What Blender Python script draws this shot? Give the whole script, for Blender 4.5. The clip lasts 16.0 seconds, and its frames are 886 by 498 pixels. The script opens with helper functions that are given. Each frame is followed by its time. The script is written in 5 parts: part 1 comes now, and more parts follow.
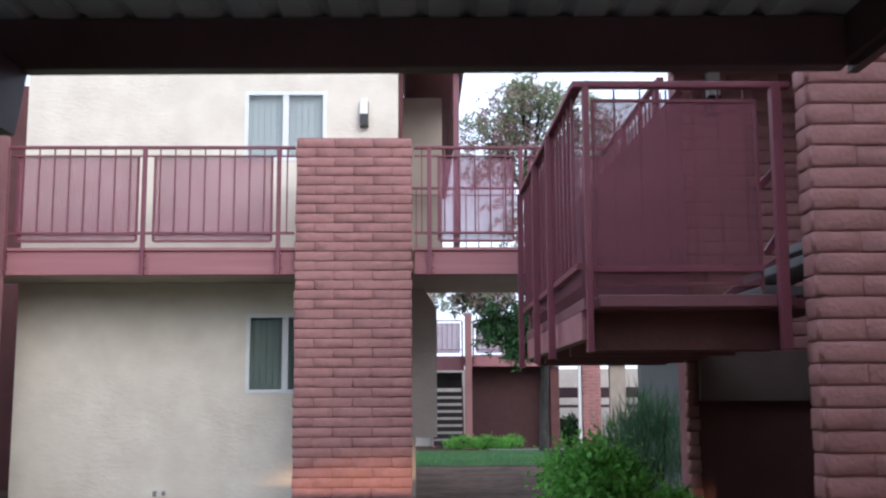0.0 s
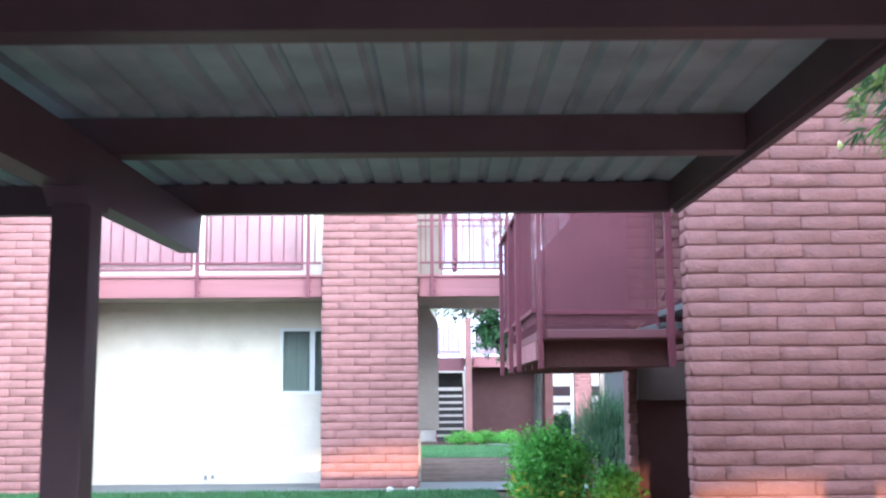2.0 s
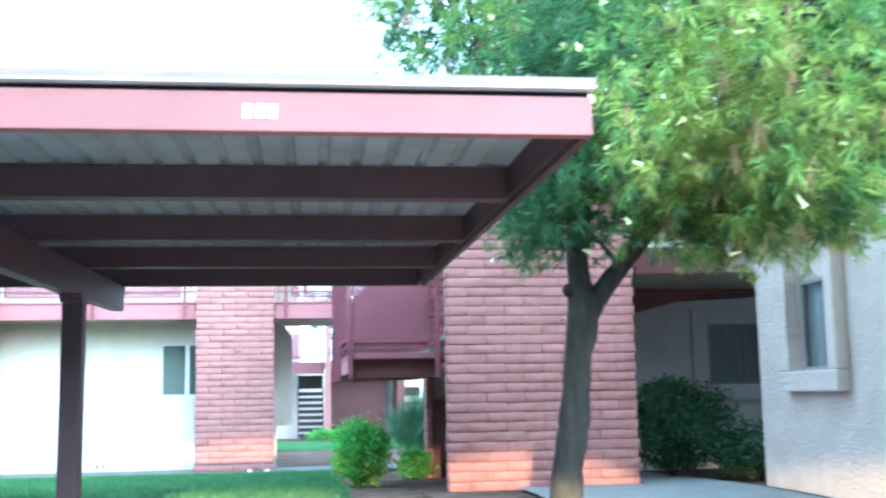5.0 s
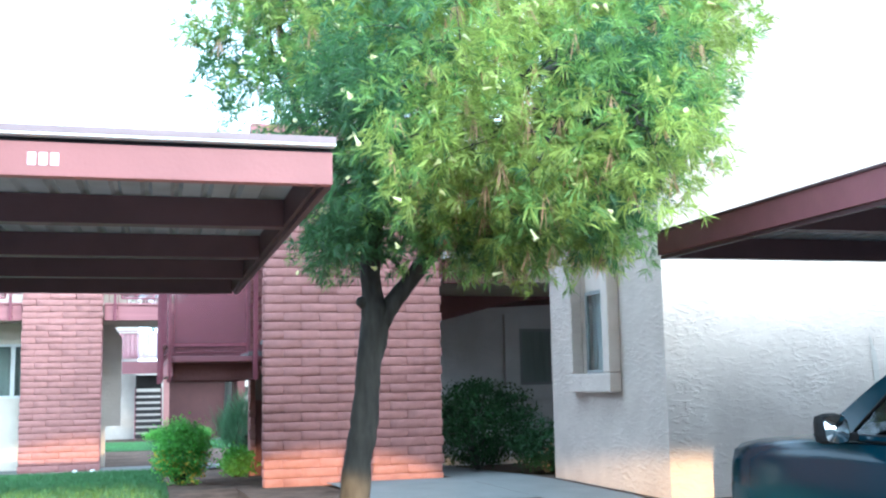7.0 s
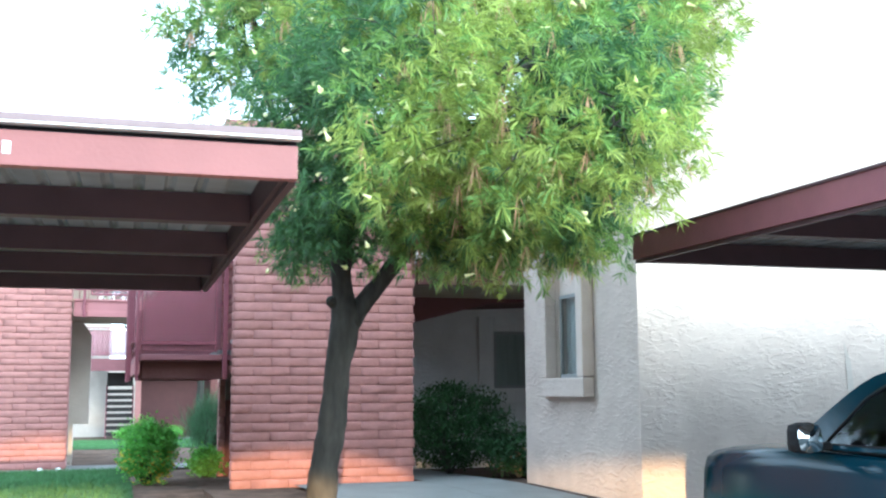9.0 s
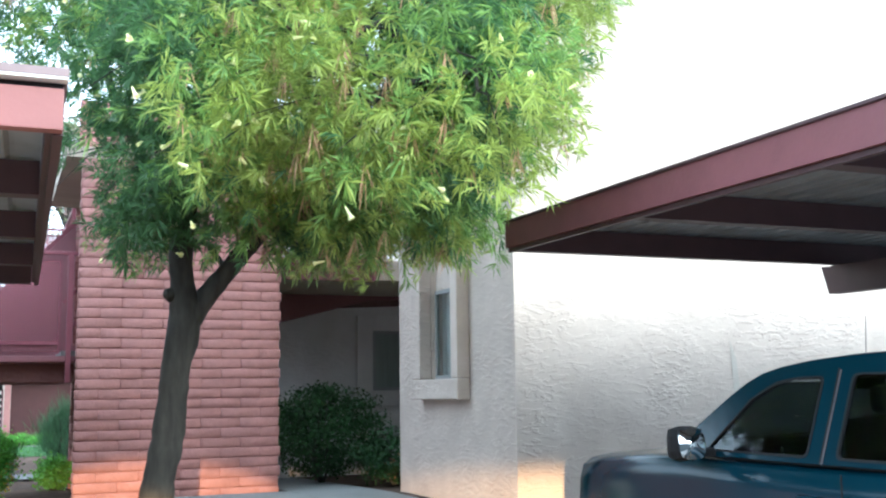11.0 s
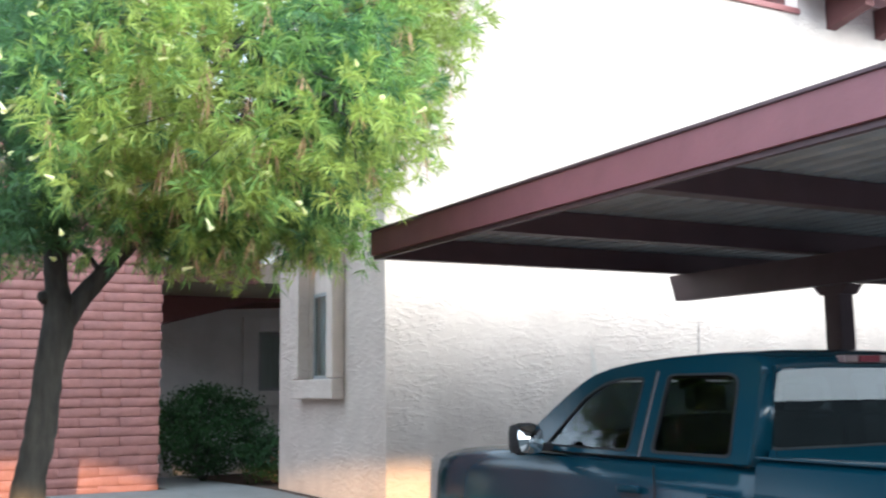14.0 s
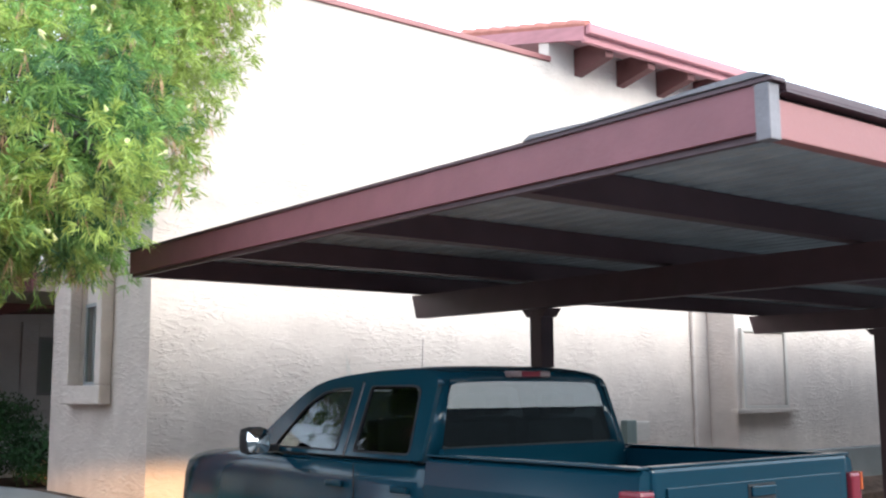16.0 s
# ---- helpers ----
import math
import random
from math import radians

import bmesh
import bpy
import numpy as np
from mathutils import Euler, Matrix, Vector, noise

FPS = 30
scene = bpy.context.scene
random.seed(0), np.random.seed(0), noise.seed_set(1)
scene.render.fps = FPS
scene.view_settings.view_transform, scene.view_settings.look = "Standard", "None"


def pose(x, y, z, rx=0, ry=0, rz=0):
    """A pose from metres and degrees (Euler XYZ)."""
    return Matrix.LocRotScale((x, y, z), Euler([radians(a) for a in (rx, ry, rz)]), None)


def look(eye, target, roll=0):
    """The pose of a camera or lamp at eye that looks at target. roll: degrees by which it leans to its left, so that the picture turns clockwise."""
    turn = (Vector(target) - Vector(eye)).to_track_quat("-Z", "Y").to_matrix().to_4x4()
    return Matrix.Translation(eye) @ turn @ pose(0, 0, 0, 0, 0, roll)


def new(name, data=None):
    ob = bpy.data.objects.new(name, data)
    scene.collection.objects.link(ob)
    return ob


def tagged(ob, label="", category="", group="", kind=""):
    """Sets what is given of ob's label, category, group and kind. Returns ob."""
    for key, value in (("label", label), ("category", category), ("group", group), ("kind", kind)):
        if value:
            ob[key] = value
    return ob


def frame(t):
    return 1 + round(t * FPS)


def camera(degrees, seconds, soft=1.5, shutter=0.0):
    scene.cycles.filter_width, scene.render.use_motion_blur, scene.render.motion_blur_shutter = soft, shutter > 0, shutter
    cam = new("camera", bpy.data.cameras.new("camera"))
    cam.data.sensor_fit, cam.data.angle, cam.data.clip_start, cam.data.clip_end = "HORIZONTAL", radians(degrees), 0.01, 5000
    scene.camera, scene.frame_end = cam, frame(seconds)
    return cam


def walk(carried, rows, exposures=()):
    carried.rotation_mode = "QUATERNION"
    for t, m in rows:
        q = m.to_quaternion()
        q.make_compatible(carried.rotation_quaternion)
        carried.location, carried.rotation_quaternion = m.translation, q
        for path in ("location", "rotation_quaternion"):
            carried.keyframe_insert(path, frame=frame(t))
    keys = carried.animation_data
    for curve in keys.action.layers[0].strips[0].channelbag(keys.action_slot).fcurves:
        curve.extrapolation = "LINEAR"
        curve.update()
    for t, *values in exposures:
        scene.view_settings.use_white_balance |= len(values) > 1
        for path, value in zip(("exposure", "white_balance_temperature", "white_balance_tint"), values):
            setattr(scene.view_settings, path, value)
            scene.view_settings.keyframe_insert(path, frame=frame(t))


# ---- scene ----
cam = camera(45.7, 16.0, soft=2.2, shutter=0.5)
METRES, EYE, TILT, LEAN, TURN = 10.0, 1.27, 0.0, 0.0, -1.3
ROWS = [
    (0.0, 0.0, 0.0, 0.0, 0.04, 8.06, 0.28),
    (0.5, 0.0019, -0.0566, 0.0006, -0.0, 8.14, 0.78),
    (1.0, 0.0028, -0.1186, 0.0014, 0.05, 8.25, 0.89),
    (1.5, 0.0025, -0.1836, 0.0015, 0.11, 8.07, 0.51),
    (2.0, 0.0032, -0.2496, 0.0027, 0.19, 7.94, 0.42),
    (2.5, 0.0049, -0.3189, 0.0031, 0.25, 8.09, 0.47),
    (3.0, 0.0071, -0.3878, 0.0034, 0.13, 7.96, 0.77),
    (3.5, 0.0129, -0.4557, 0.0038, -0.66, 7.94, 1.05),
    (4.0, 0.0179, -0.517, 0.0052, -1.84, 7.8, 0.95),
    (4.5, 0.0235, -0.571, 0.0049, -3.44, 7.85, 0.63),
    (5.0, 0.035, -0.622, 0.0048, -6.81, 7.83, 0.98),
    (7.5, 0.0647, -0.7088, 0.0076, -15.34, 7.6, 0.87),
    (8.0, 0.0649, -0.7109, 0.0078, -15.53, 7.62, 0.66),
    (8.5, 0.0663, -0.7064, 0.008, -15.64, 7.64, 0.56),
    (9.0, 0.071, -0.6928, 0.0078, -16.13, 7.68, 0.3),
    (9.5, 0.0847, -0.6702, 0.0076, -17.85, 7.71, 0.18),
    (10.0, 0.1047, -0.6443, 0.0078, -20.13, 7.77, 0.32),
    (12.5, 0.1275, -0.6208, 0.0076, -22.3, 7.74, 0.84),
    (13.0, 0.1259, -0.6324, 0.0073, -22.97, 7.73, 0.79),
    (13.5, 0.1267, -0.6513, 0.0069, -24.6, 7.72, 0.63),
    (14.0, 0.1293, -0.6756, 0.0068, -26.96, 7.72, 0.72),
    (14.5, 0.131, -0.7043, 0.0066, -29.8, 7.7, 0.65),
    (15.0, 0.1324, -0.7399, 0.0077, -33.23, 7.75, 0.66),
    (15.5, 0.1296, -0.7701, 0.0085, -35.78, 7.84, 0.49),
    (16.0, 0.1258, -0.7865, 0.0089, -37.06, 7.84, 0.44),
]
EXPOSURES = [(0.0, 0.15, 5050, 12), (1.0, 0.82, 4850, 13), (2.0, 1.65, 4550, 7), (3.0, 2.45, 4050, -9), (3.5, 2.62, 3900, -17), (4.0, 2.5, 3950, -17), (4.5, 2.28, 4000, -14), (5.0, 2.08, 4100, -9), (7.5, 1.76, 4520, -4), (10.0, 1.66, 4750, -3), (12.5, 1.55, 4900, 0), (14.5, 1.5, 5050, 3), (16.0, 1.32, 5150, 5)]
walk(cam, [(t, pose(0, 0, EYE, TILT, LEAN, TURN) @ pose(METRES * x, METRES * y, METRES * z, 90 + pitch, roll, yaw)) for t, x, y, z, yaw, pitch, roll in ROWS], EXPOSURES)

# ---- light ----
SUN_EL, SUN_AZ = 24.0, 158.0      # degrees; azimuth clockwise from +y
world = bpy.data.worlds.new("world")
scene.world = world
world.use_nodes = True
wn = world.node_tree
sky = wn.nodes.new("ShaderNodeTexSky")
sky.sky_type = "NISHITA"
sky.sun_disc = False
sky.sun_elevation, sky.sun_rotation = radians(SUN_EL), radians(SUN_AZ)
sky.air_density, sky.dust_density, sky.ozone_density = 1.0, 7.0, 1.0
haze = wn.nodes.new("ShaderNodeMix")      # thin bright overcast over the blue
haze.data_type = "RGBA"
haze.inputs["Factor"].default_value = 0.78
haze.inputs["B"].default_value = (10.6, 10.3, 9.75, 1)
wn.links.new(sky.outputs[0], haze.inputs["A"])
wn.links.new(haze.outputs["Result"], wn.nodes["Background"].inputs[0])
wn.nodes["Background"].inputs[1].default_value = 0.15
sun = new("sun", bpy.data.lights.new("sun", "SUN"))
sun.data.energy, sun.data.angle, sun.data.color = 1.15, radians(38), (1.0, 0.86, 0.66)
_d = Vector((math.sin(radians(SUN_AZ)) * math.cos(radians(SUN_EL)), math.cos(radians(SUN_AZ)) * math.cos(radians(SUN_EL)), math.sin(radians(SUN_EL))))
sun.matrix_world = look(_d * 50, (0, 0, 0))

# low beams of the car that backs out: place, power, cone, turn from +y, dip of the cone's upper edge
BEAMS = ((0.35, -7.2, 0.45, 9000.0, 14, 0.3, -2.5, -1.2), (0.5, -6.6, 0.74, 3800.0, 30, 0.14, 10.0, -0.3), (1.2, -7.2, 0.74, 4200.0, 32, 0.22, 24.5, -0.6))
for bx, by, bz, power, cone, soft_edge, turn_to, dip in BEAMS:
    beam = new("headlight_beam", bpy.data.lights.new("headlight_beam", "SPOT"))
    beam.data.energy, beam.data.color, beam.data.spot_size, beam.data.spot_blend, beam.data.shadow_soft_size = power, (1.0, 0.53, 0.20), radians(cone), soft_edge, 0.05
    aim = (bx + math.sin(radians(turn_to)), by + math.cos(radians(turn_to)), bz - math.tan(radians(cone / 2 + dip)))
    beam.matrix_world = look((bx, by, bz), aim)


# ---- materials ----
def material(name, colour, rough=0.6, metal=0.0, vary=0.15, scale=6.0, bump=0.1, bump_scale=60.0, second=None, spec=0.4, island=0.0, obj=0.0, stretch=(1, 1, 1), transmission=0.0):
    """Two scales of colour change, fine relief, and a change from piece to piece."""
    m = bpy.data.materials.new(name)
    m.use_nodes = True
    nt = m.node_tree
    N, L = nt.nodes, nt.links
    b = N["Principled BSDF"]
    b.inputs["Roughness"].default_value = rough
    b.inputs["Metallic"].default_value = metal
    b.inputs["Specular IOR Level"].default_value = spec
    geo = N.new("ShaderNodeNewGeometry")
    mp = N.new("ShaderNodeMapping")
    mp.inputs["Scale"].default_value = stretch
    L.new(geo.outputs["Position"], mp.inputs["Vector"])
    n1, n2 = N.new("ShaderNodeTexNoise"), N.new("ShaderNodeTexNoise")
    n1.inputs["Scale"].default_value, n1.inputs["Detail"].default_value = scale, 4
    n2.inputs["Scale"].default_value, n2.inputs["Detail"].default_value = scale * 0.13, 3
    for n in (n1, n2):
        L.new(mp.outputs[0], n.inputs["Vector"])
    ramp = N.new("ShaderNodeMix")
    ramp.data_type = "RGBA"
    lo = [c * (1 - vary) for c in colour]
    hi = [min(1, c * (1 + vary)) for c in colour]
    if second:
        lo = list(second)
    ramp.inputs["A"].default_value = (*lo, 1)
    ramp.inputs["B"].default_value = (*hi, 1)
    add = N.new("ShaderNodeMath")
    add.operation = "ADD"
    L.new(n1.outputs["Fac"], add.inputs[0])
    L.new(n2.outputs["Fac"], add.inputs[1])
    mr = N.new("ShaderNodeMapRange")
    mr.inputs["From Min"].default_value, mr.inputs["From Max"].default_value = 0.7, 1.3
    L.new(add.outputs[0], mr.inputs["Value"])
    L.new(mr.outputs[0], ramp.inputs["Factor"])
    out = ramp.outputs["Result"]
    if island or obj:
        hsv = N.new("ShaderNodeHueSaturation")
        rnd = N.new("ShaderNodeMapRange")
        k = island or obj
        rnd.inputs["To Min"].default_value, rnd.inputs["To Max"].default_value = 1 - k, 1 + k
        if island:
            L.new(geo.outputs["Random Per Island"], rnd.inputs["Value"])
        else:
            oi = N.new("ShaderNodeObjectInfo")
            L.new(oi.outputs["Random"], rnd.inputs["Value"])
        L.new(rnd.outputs[0], hsv.inputs["Value"])
        L.new(out, hsv.inputs["Color"])
        out = hsv.outputs["Color"]
    L.new(out, b.inputs["Base Color"])
    if bump:
        n3 = N.new("ShaderNodeTexNoise")
        n3.inputs["Scale"].default_value, n3.inputs["Detail"].default_value = bump_scale, 5
        L.new(mp.outputs[0], n3.inputs["Vector"])
        bp = N.new("ShaderNodeBump")
        bp.inputs["Strength"].default_value, bp.inputs["Distance"].default_value = bump, 0.01
        L.new(n3.outputs["Fac"], bp.inputs["Height"])
        L.new(bp.outputs[0], b.inputs["Normal"])
    if transmission:
        b.inputs["Transmission Weight"].default_value = transmission
    return m


def stucco(name, colour, dark, relief):
    """Troweled lace stucco: flat skim patches with torn edges."""
    m = material(name, colour, 0.9, vary=0.06, scale=3.0, bump=0, second=dark, spec=0.2)
    nt = m.node_tree
    N, L = nt.nodes, nt.links
    geo = N.new("ShaderNodeNewGeometry")
    mp = N.new("ShaderNodeMapping")
    mp.inputs["Scale"].default_value = (1, 1, 2.3)
    warp = N.new("ShaderNodeTexNoise")
    warp.inputs["Scale"].default_value, warp.inputs["Detail"].default_value = 3.5, 3
    L.new(geo.outputs["Position"], mp.inputs[0])
    L.new(mp.outputs[0], warp.inputs["Vector"])
    mx = N.new("ShaderNodeMix")
    mx.data_type = "RGBA"
    mx.inputs["Factor"].default_value = 0.16
    L.new(mp.outputs[0], mx.inputs["A"])
    L.new(warp.outputs["Color"], mx.inputs["B"])
    big = N.new("ShaderNodeTexNoise")
    big.inputs["Scale"].default_value, big.inputs["Detail"].default_value = 13.0, 5
    L.new(mx.outputs["Result"], big.inputs["Vector"])
    step = N.new("ShaderNodeMapRange")
    step.interpolation_type = "SMOOTHSTEP"
    step.inputs["From Min"].default_value, step.inputs["From Max"].default_value = 0.47, 0.60
    L.new(big.outputs["Fac"], step.inputs["Value"])
    fine = N.new("ShaderNodeTexNoise")
    fine.inputs["Scale"].default_value, fine.inputs["Detail"].default_value = 90.0, 4
    L.new(geo.outputs["Position"], fine.inputs["Vector"])
    patch = N.new("ShaderNodeTexNoise")
    patch.inputs["Scale"].default_value, patch.inputs["Detail"].default_value = 1.3, 3
    L.new(geo.outputs["Position"], patch.inputs["Vector"])
    pm = N.new("ShaderNodeMapRange")
    pm.interpolation_type = "SMOOTHSTEP"
    pm.inputs["From Min"].default_value, pm.inputs["From Max"].default_value = 0.42, 0.62
    pm.inputs["To Min"].default_value = 0.2
    L.new(patch.outputs["Fac"], pm.inputs["Value"])
    pk = N.new("ShaderNodeMath")
    pk.operation = "MULTIPLY"
    L.new(step.outputs[0], pk.inputs[0])
    L.new(pm.outputs[0], pk.inputs[1])
    sm = N.new("ShaderNodeMath")
    sm.operation = "MULTIPLY_ADD"
    sm.inputs[1].default_value = 0.35
    L.new(fine.outputs["Fac"], sm.inputs[0])
    L.new(pk.outputs[0], sm.inputs[2])
    bp = N.new("ShaderNodeBump")
    bp.inputs["Strength"].default_value, bp.inputs["Distance"].default_value = 0.7 * relief, 0.011
    L.new(sm.outputs[0], bp.inputs["Height"])
    L.new(bp.outputs[0], N["Principled BSDF"].inputs["Normal"])
    return m


def glass(name, tint=(0.9, 0.95, 0.95), ior=1.45):
    m = bpy.data.materials.new(name)
    m.use_nodes = True
    b = m.node_tree.nodes["Principled BSDF"]
    b.inputs["Base Color"].default_value = (*tint, 1)
    b.inputs["Roughness"].default_value = 0.0
    b.inputs["Transmission Weight"].default_value = 1.0
    b.inputs["IOR"].default_value = ior
    return m


def see_through(name, colour, cover):
    """Woven screen cloth: threads too fine to tell apart, part open."""
    m = material(name, colour, 0.8, vary=0.2, scale=9, bump=0)
    nt = m.node_tree
    N, L = nt.nodes, nt.links
    tr = N.new("ShaderNodeBsdfTransparent")
    mix = N.new("ShaderNodeMixShader")
    geo = N.new("ShaderNodeNewGeometry")
    n = N.new("ShaderNodeTexNoise")
    n.inputs["Scale"].default_value = 2.2
    L.new(geo.outputs["Position"], n.inputs["Vector"])
    r = N.new("ShaderNodeMapRange")
    r.inputs["To Min"].default_value, r.inputs["To Max"].default_value = cover - 0.08, cover + 0.08
    L.new(n.outputs["Fac"], r.inputs["Value"])
    L.new(r.outputs[0], mix.inputs[0])
    L.new(tr.outputs[0], mix.inputs[1])
    L.new(N["Principled BSDF"].outputs[0], mix.inputs[2])
    L.new(mix.outputs[0], N["Material Output"].inputs["Surface"])
    return m


M_BLOCK = material("painted_slump_block", (0.36, 0.176, 0.160), 0.75, vary=0.12, scale=14, bump=0.8, bump_scale=38, obj=0.035)
M_MORTAR = material("painted_mortar", (0.32, 0.154, 0.148), 0.9, vary=0.15, scale=18, bump=0.5, bump_scale=70)
M_TRIM = material("maroon_trim_paint", (0.19, 0.074, 0.086), 0.5, vary=0.12, scale=5, bump=0.15, bump_scale=40)
M_FASCIA = material("faded_rose_wood_paint", (0.38, 0.165, 0.175), 0.65, vary=0.14, scale=5, bump=0.3, bump_scale=30, stretch=(0.15, 1, 4))
M_RAIL = material("maroon_rail_paint", (0.19, 0.055, 0.075), 0.45, vary=0.15, scale=8, bump=0.1)
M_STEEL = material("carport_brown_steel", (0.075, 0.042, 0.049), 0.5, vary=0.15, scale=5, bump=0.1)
M_CARPORT_FASCIA = material("carport_red_fascia", (0.25, 0.098, 0.092), 0.5, vary=0.12, scale=3, bump=0.1)
M_DECK = material("galvanised_decking", (0.31, 0.35, 0.385), 0.5, metal=0.0, vary=0.2, scale=4, bump=0.1, second=(0.215, 0.24, 0.26))
M_FLASH = material("pale_metal_flashing", (0.22, 0.155, 0.155), 0.45, vary=0.15, scale=6, bump=0.05)
M_GALV = material("bare_galvanised_sheet", (0.17, 0.155, 0.165), 0.5, metal=0.2, vary=0.2, scale=12, bump=0.2)
M_STUCCO = stucco("cream_stucco", (0.58, 0.495, 0.435), (0.47, 0.395, 0.345), 0.9)
M_STUCCO_SMOOTH = stucco("worn_smooth_stucco", (0.80, 0.735, 0.62), (0.69, 0.62, 0.51), 0.4)
M_STUCCO_GREY = stucco("tan_stucco", (0.52, 0.47, 0.42), (0.44, 0.39, 0.34), 0.5)
# Paler than the tan stucco: the passage's haze put into the colour.
M_PASSAGE = stucco("passage_stucco", (0.64, 0.60, 0.57), (0.55, 0.51, 0.48), 0.5)
M_SOFFIT = material("tan_soffit", (0.38, 0.32, 0.26), 0.85, vary=0.12, scale=3, bump=0.2)
M_WHITE = material("white_window_frame", (0.78, 0.78, 0.76), 0.4, vary=0.05, bump=0)
M_BLIND = material("pale_blind", (0.42, 0.44, 0.44), 0.8, vary=0.1, scale=2, bump=0)
M_BLIND_DARK = material("green_grey_curtain", (0.15, 0.175, 0.16), 0.9, vary=0.25, scale=1.5, bump=0, stretch=(8, 8, 0.6))
M_GLASS = glass("window_glass")
M_TINT_SIDE = glass("tinted_side_glass", (0.27, 0.31, 0.33), 1.38)
M_TINT_REAR = glass("dark_tinted_side_glass", (0.22, 0.26, 0.28), 1.38)
M_SEAT = material("grey_seat_cloth", (0.05, 0.052, 0.055), 0.9, vary=0.2, scale=20, bump=0.2)
M_TINT = glass("tinted_car_glass", (0.10, 0.13, 0.14), 1.52)
M_CONC = material("concrete_walk", (0.19, 0.19, 0.185), 0.85, vary=0.12, scale=3, bump=0.3, bump_scale=120)
M_DIRT = material("dry_dirt", (0.095, 0.066, 0.05), 0.95, vary=0.55, scale=7, spec=0.08, bump=0.6, bump_scale=40)
M_ASPHALT = material("weathered_asphalt", (0.12, 0.118, 0.115), 0.9, vary=0.2, scale=8, bump=0.5, bump_scale=150)
M_LAWN = material("lawn_soil", (0.055, 0.11, 0.035), 0.95, vary=0.3, scale=6, bump=0.5, bump_scale=80)
M_GRASS = material("grass_blades", (0.075, 0.165, 0.055), 0.7, vary=0.25, scale=3, bump=0, island=0.25)
M_BARK = material("grey_brown_bark", (0.055, 0.05, 0.043), 0.9, vary=0.35, scale=14, bump=1.0, bump_scale=22, second=(0.018, 0.017, 0.015), stretch=(1, 1, 0.3))
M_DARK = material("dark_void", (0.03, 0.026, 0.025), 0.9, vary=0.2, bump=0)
M_CURTAIN = material("grey_green_curtain", (0.22, 0.25, 0.225), 0.9, vary=0.2, scale=1.5, bump=0, stretch=(8, 8, 0.6))
# Tan stucco browned to hold the shade under the landing.
M_LINTEL = material("shaded_tan_stucco", (0.14, 0.10, 0.085), 0.9, vary=0.15, scale=4, bump=0.5, bump_scale=25)
M_GREYPOST = material("grey_plaster_column", (0.27, 0.27, 0.265), 0.85, vary=0.12, scale=3, bump=0.3)
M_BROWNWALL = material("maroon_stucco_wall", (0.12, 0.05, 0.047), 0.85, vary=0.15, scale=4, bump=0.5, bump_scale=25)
M_FARWALL = material("dark_maroon_stucco", (0.075, 0.033, 0.033), 0.85, vary=0.15, scale=4, bump=0.5, bump_scale=25)
M_LOT = material("dark_grey_wall", (0.07, 0.078, 0.08), 0.9, vary=0.2, scale=1.0, bump=0.3)
M_LAMP = material("lamp_black_metal", (0.03, 0.03, 0.03), 0.4, bump=0)
M_LAMPGLASS = material("lamp_opal_glass", (0.85, 0.83, 0.78), 0.25, vary=0.03, bump=0)
M_TILE = material("clay_roof_tile", (0.40, 0.16, 0.12), 0.8, vary=0.2, scale=6, bump=0.3, island=0.15)
M_PAINT = material("truck_teal_paint", (0.006, 0.028, 0.046), 0.16, metal=0.0, vary=0.05, scale=2, bump=0, spec=0.3)
M_PLASTIC = material("black_plastic", (0.02, 0.02, 0.022), 0.6, bump=0, spec=0.2)
M_RED = material("red_lens", (0.15, 0.014, 0.025), 0.2, vary=0.1, bump=0)
M_AMBER = material("amber_lens", (0.42, 0.09, 0.02), 0.2, vary=0.1, bump=0)
M_CHROME = material("mirror_chrome", (0.85, 0.86, 0.87), 0.04, metal=1.0, vary=0.02, bump=0)
M_RUBBER = material("tyre_rubber", (0.025, 0.025, 0.025), 0.85, bump=0.2)
M_MARK = material("white_number_paint", (0.8, 0.78, 0.75), 0.6, vary=0.05, bump=0)


def leaf_material(name, colour, k=0.35, translucent=0.35):
    m = material(name, colour, 0.55, vary=0.3, scale=2.0, bump=0, island=k)
    nt = m.node_tree
    N, L = nt.nodes, nt.links
    b = N["Principled BSDF"]
    src = b.inputs["Base Color"].links[0].from_socket
    tl = N.new("ShaderNodeBsdfTranslucent")
    L.new(src, tl.inputs["Color"])
    mix = N.new("ShaderNodeMixShader")
    mix.inputs[0].default_value = translucent
    L.new(b.outputs[0], mix.inputs[1])
    L.new(tl.outputs[0], mix.inputs[2])
    L.new(mix.outputs[0], N["Material Output"].inputs["Surface"])
    return m


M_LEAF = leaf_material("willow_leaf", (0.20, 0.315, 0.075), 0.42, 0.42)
# Lime and deep leaf colours hold the crown's sun and shade.
M_LEAF_LIME = leaf_material("sunlit_willow_leaf", (0.34, 0.41, 0.09), 0.36, 0.48)
M_LEAF_DEEP = leaf_material("shaded_willow_leaf", (0.075, 0.15, 0.05), 0.4, 0.35)
M_LEAF_RUST = leaf_material("rusty_leaf", (0.40, 0.29, 0.27), 0.35, 0.45)
M_LEAF_PALE = leaf_material("young_leaf", (0.86, 0.80, 0.42), 0.2, 0.4)
M_LEAF_DRY = leaf_material("dry_pod", (0.46, 0.28, 0.16), 0.35, 0.25)
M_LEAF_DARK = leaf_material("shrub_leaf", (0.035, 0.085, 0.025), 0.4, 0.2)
M_LEAF_SHRUB = leaf_material("bright_shrub_leaf", (0.18, 0.41, 0.065), 0.35, 0.45)
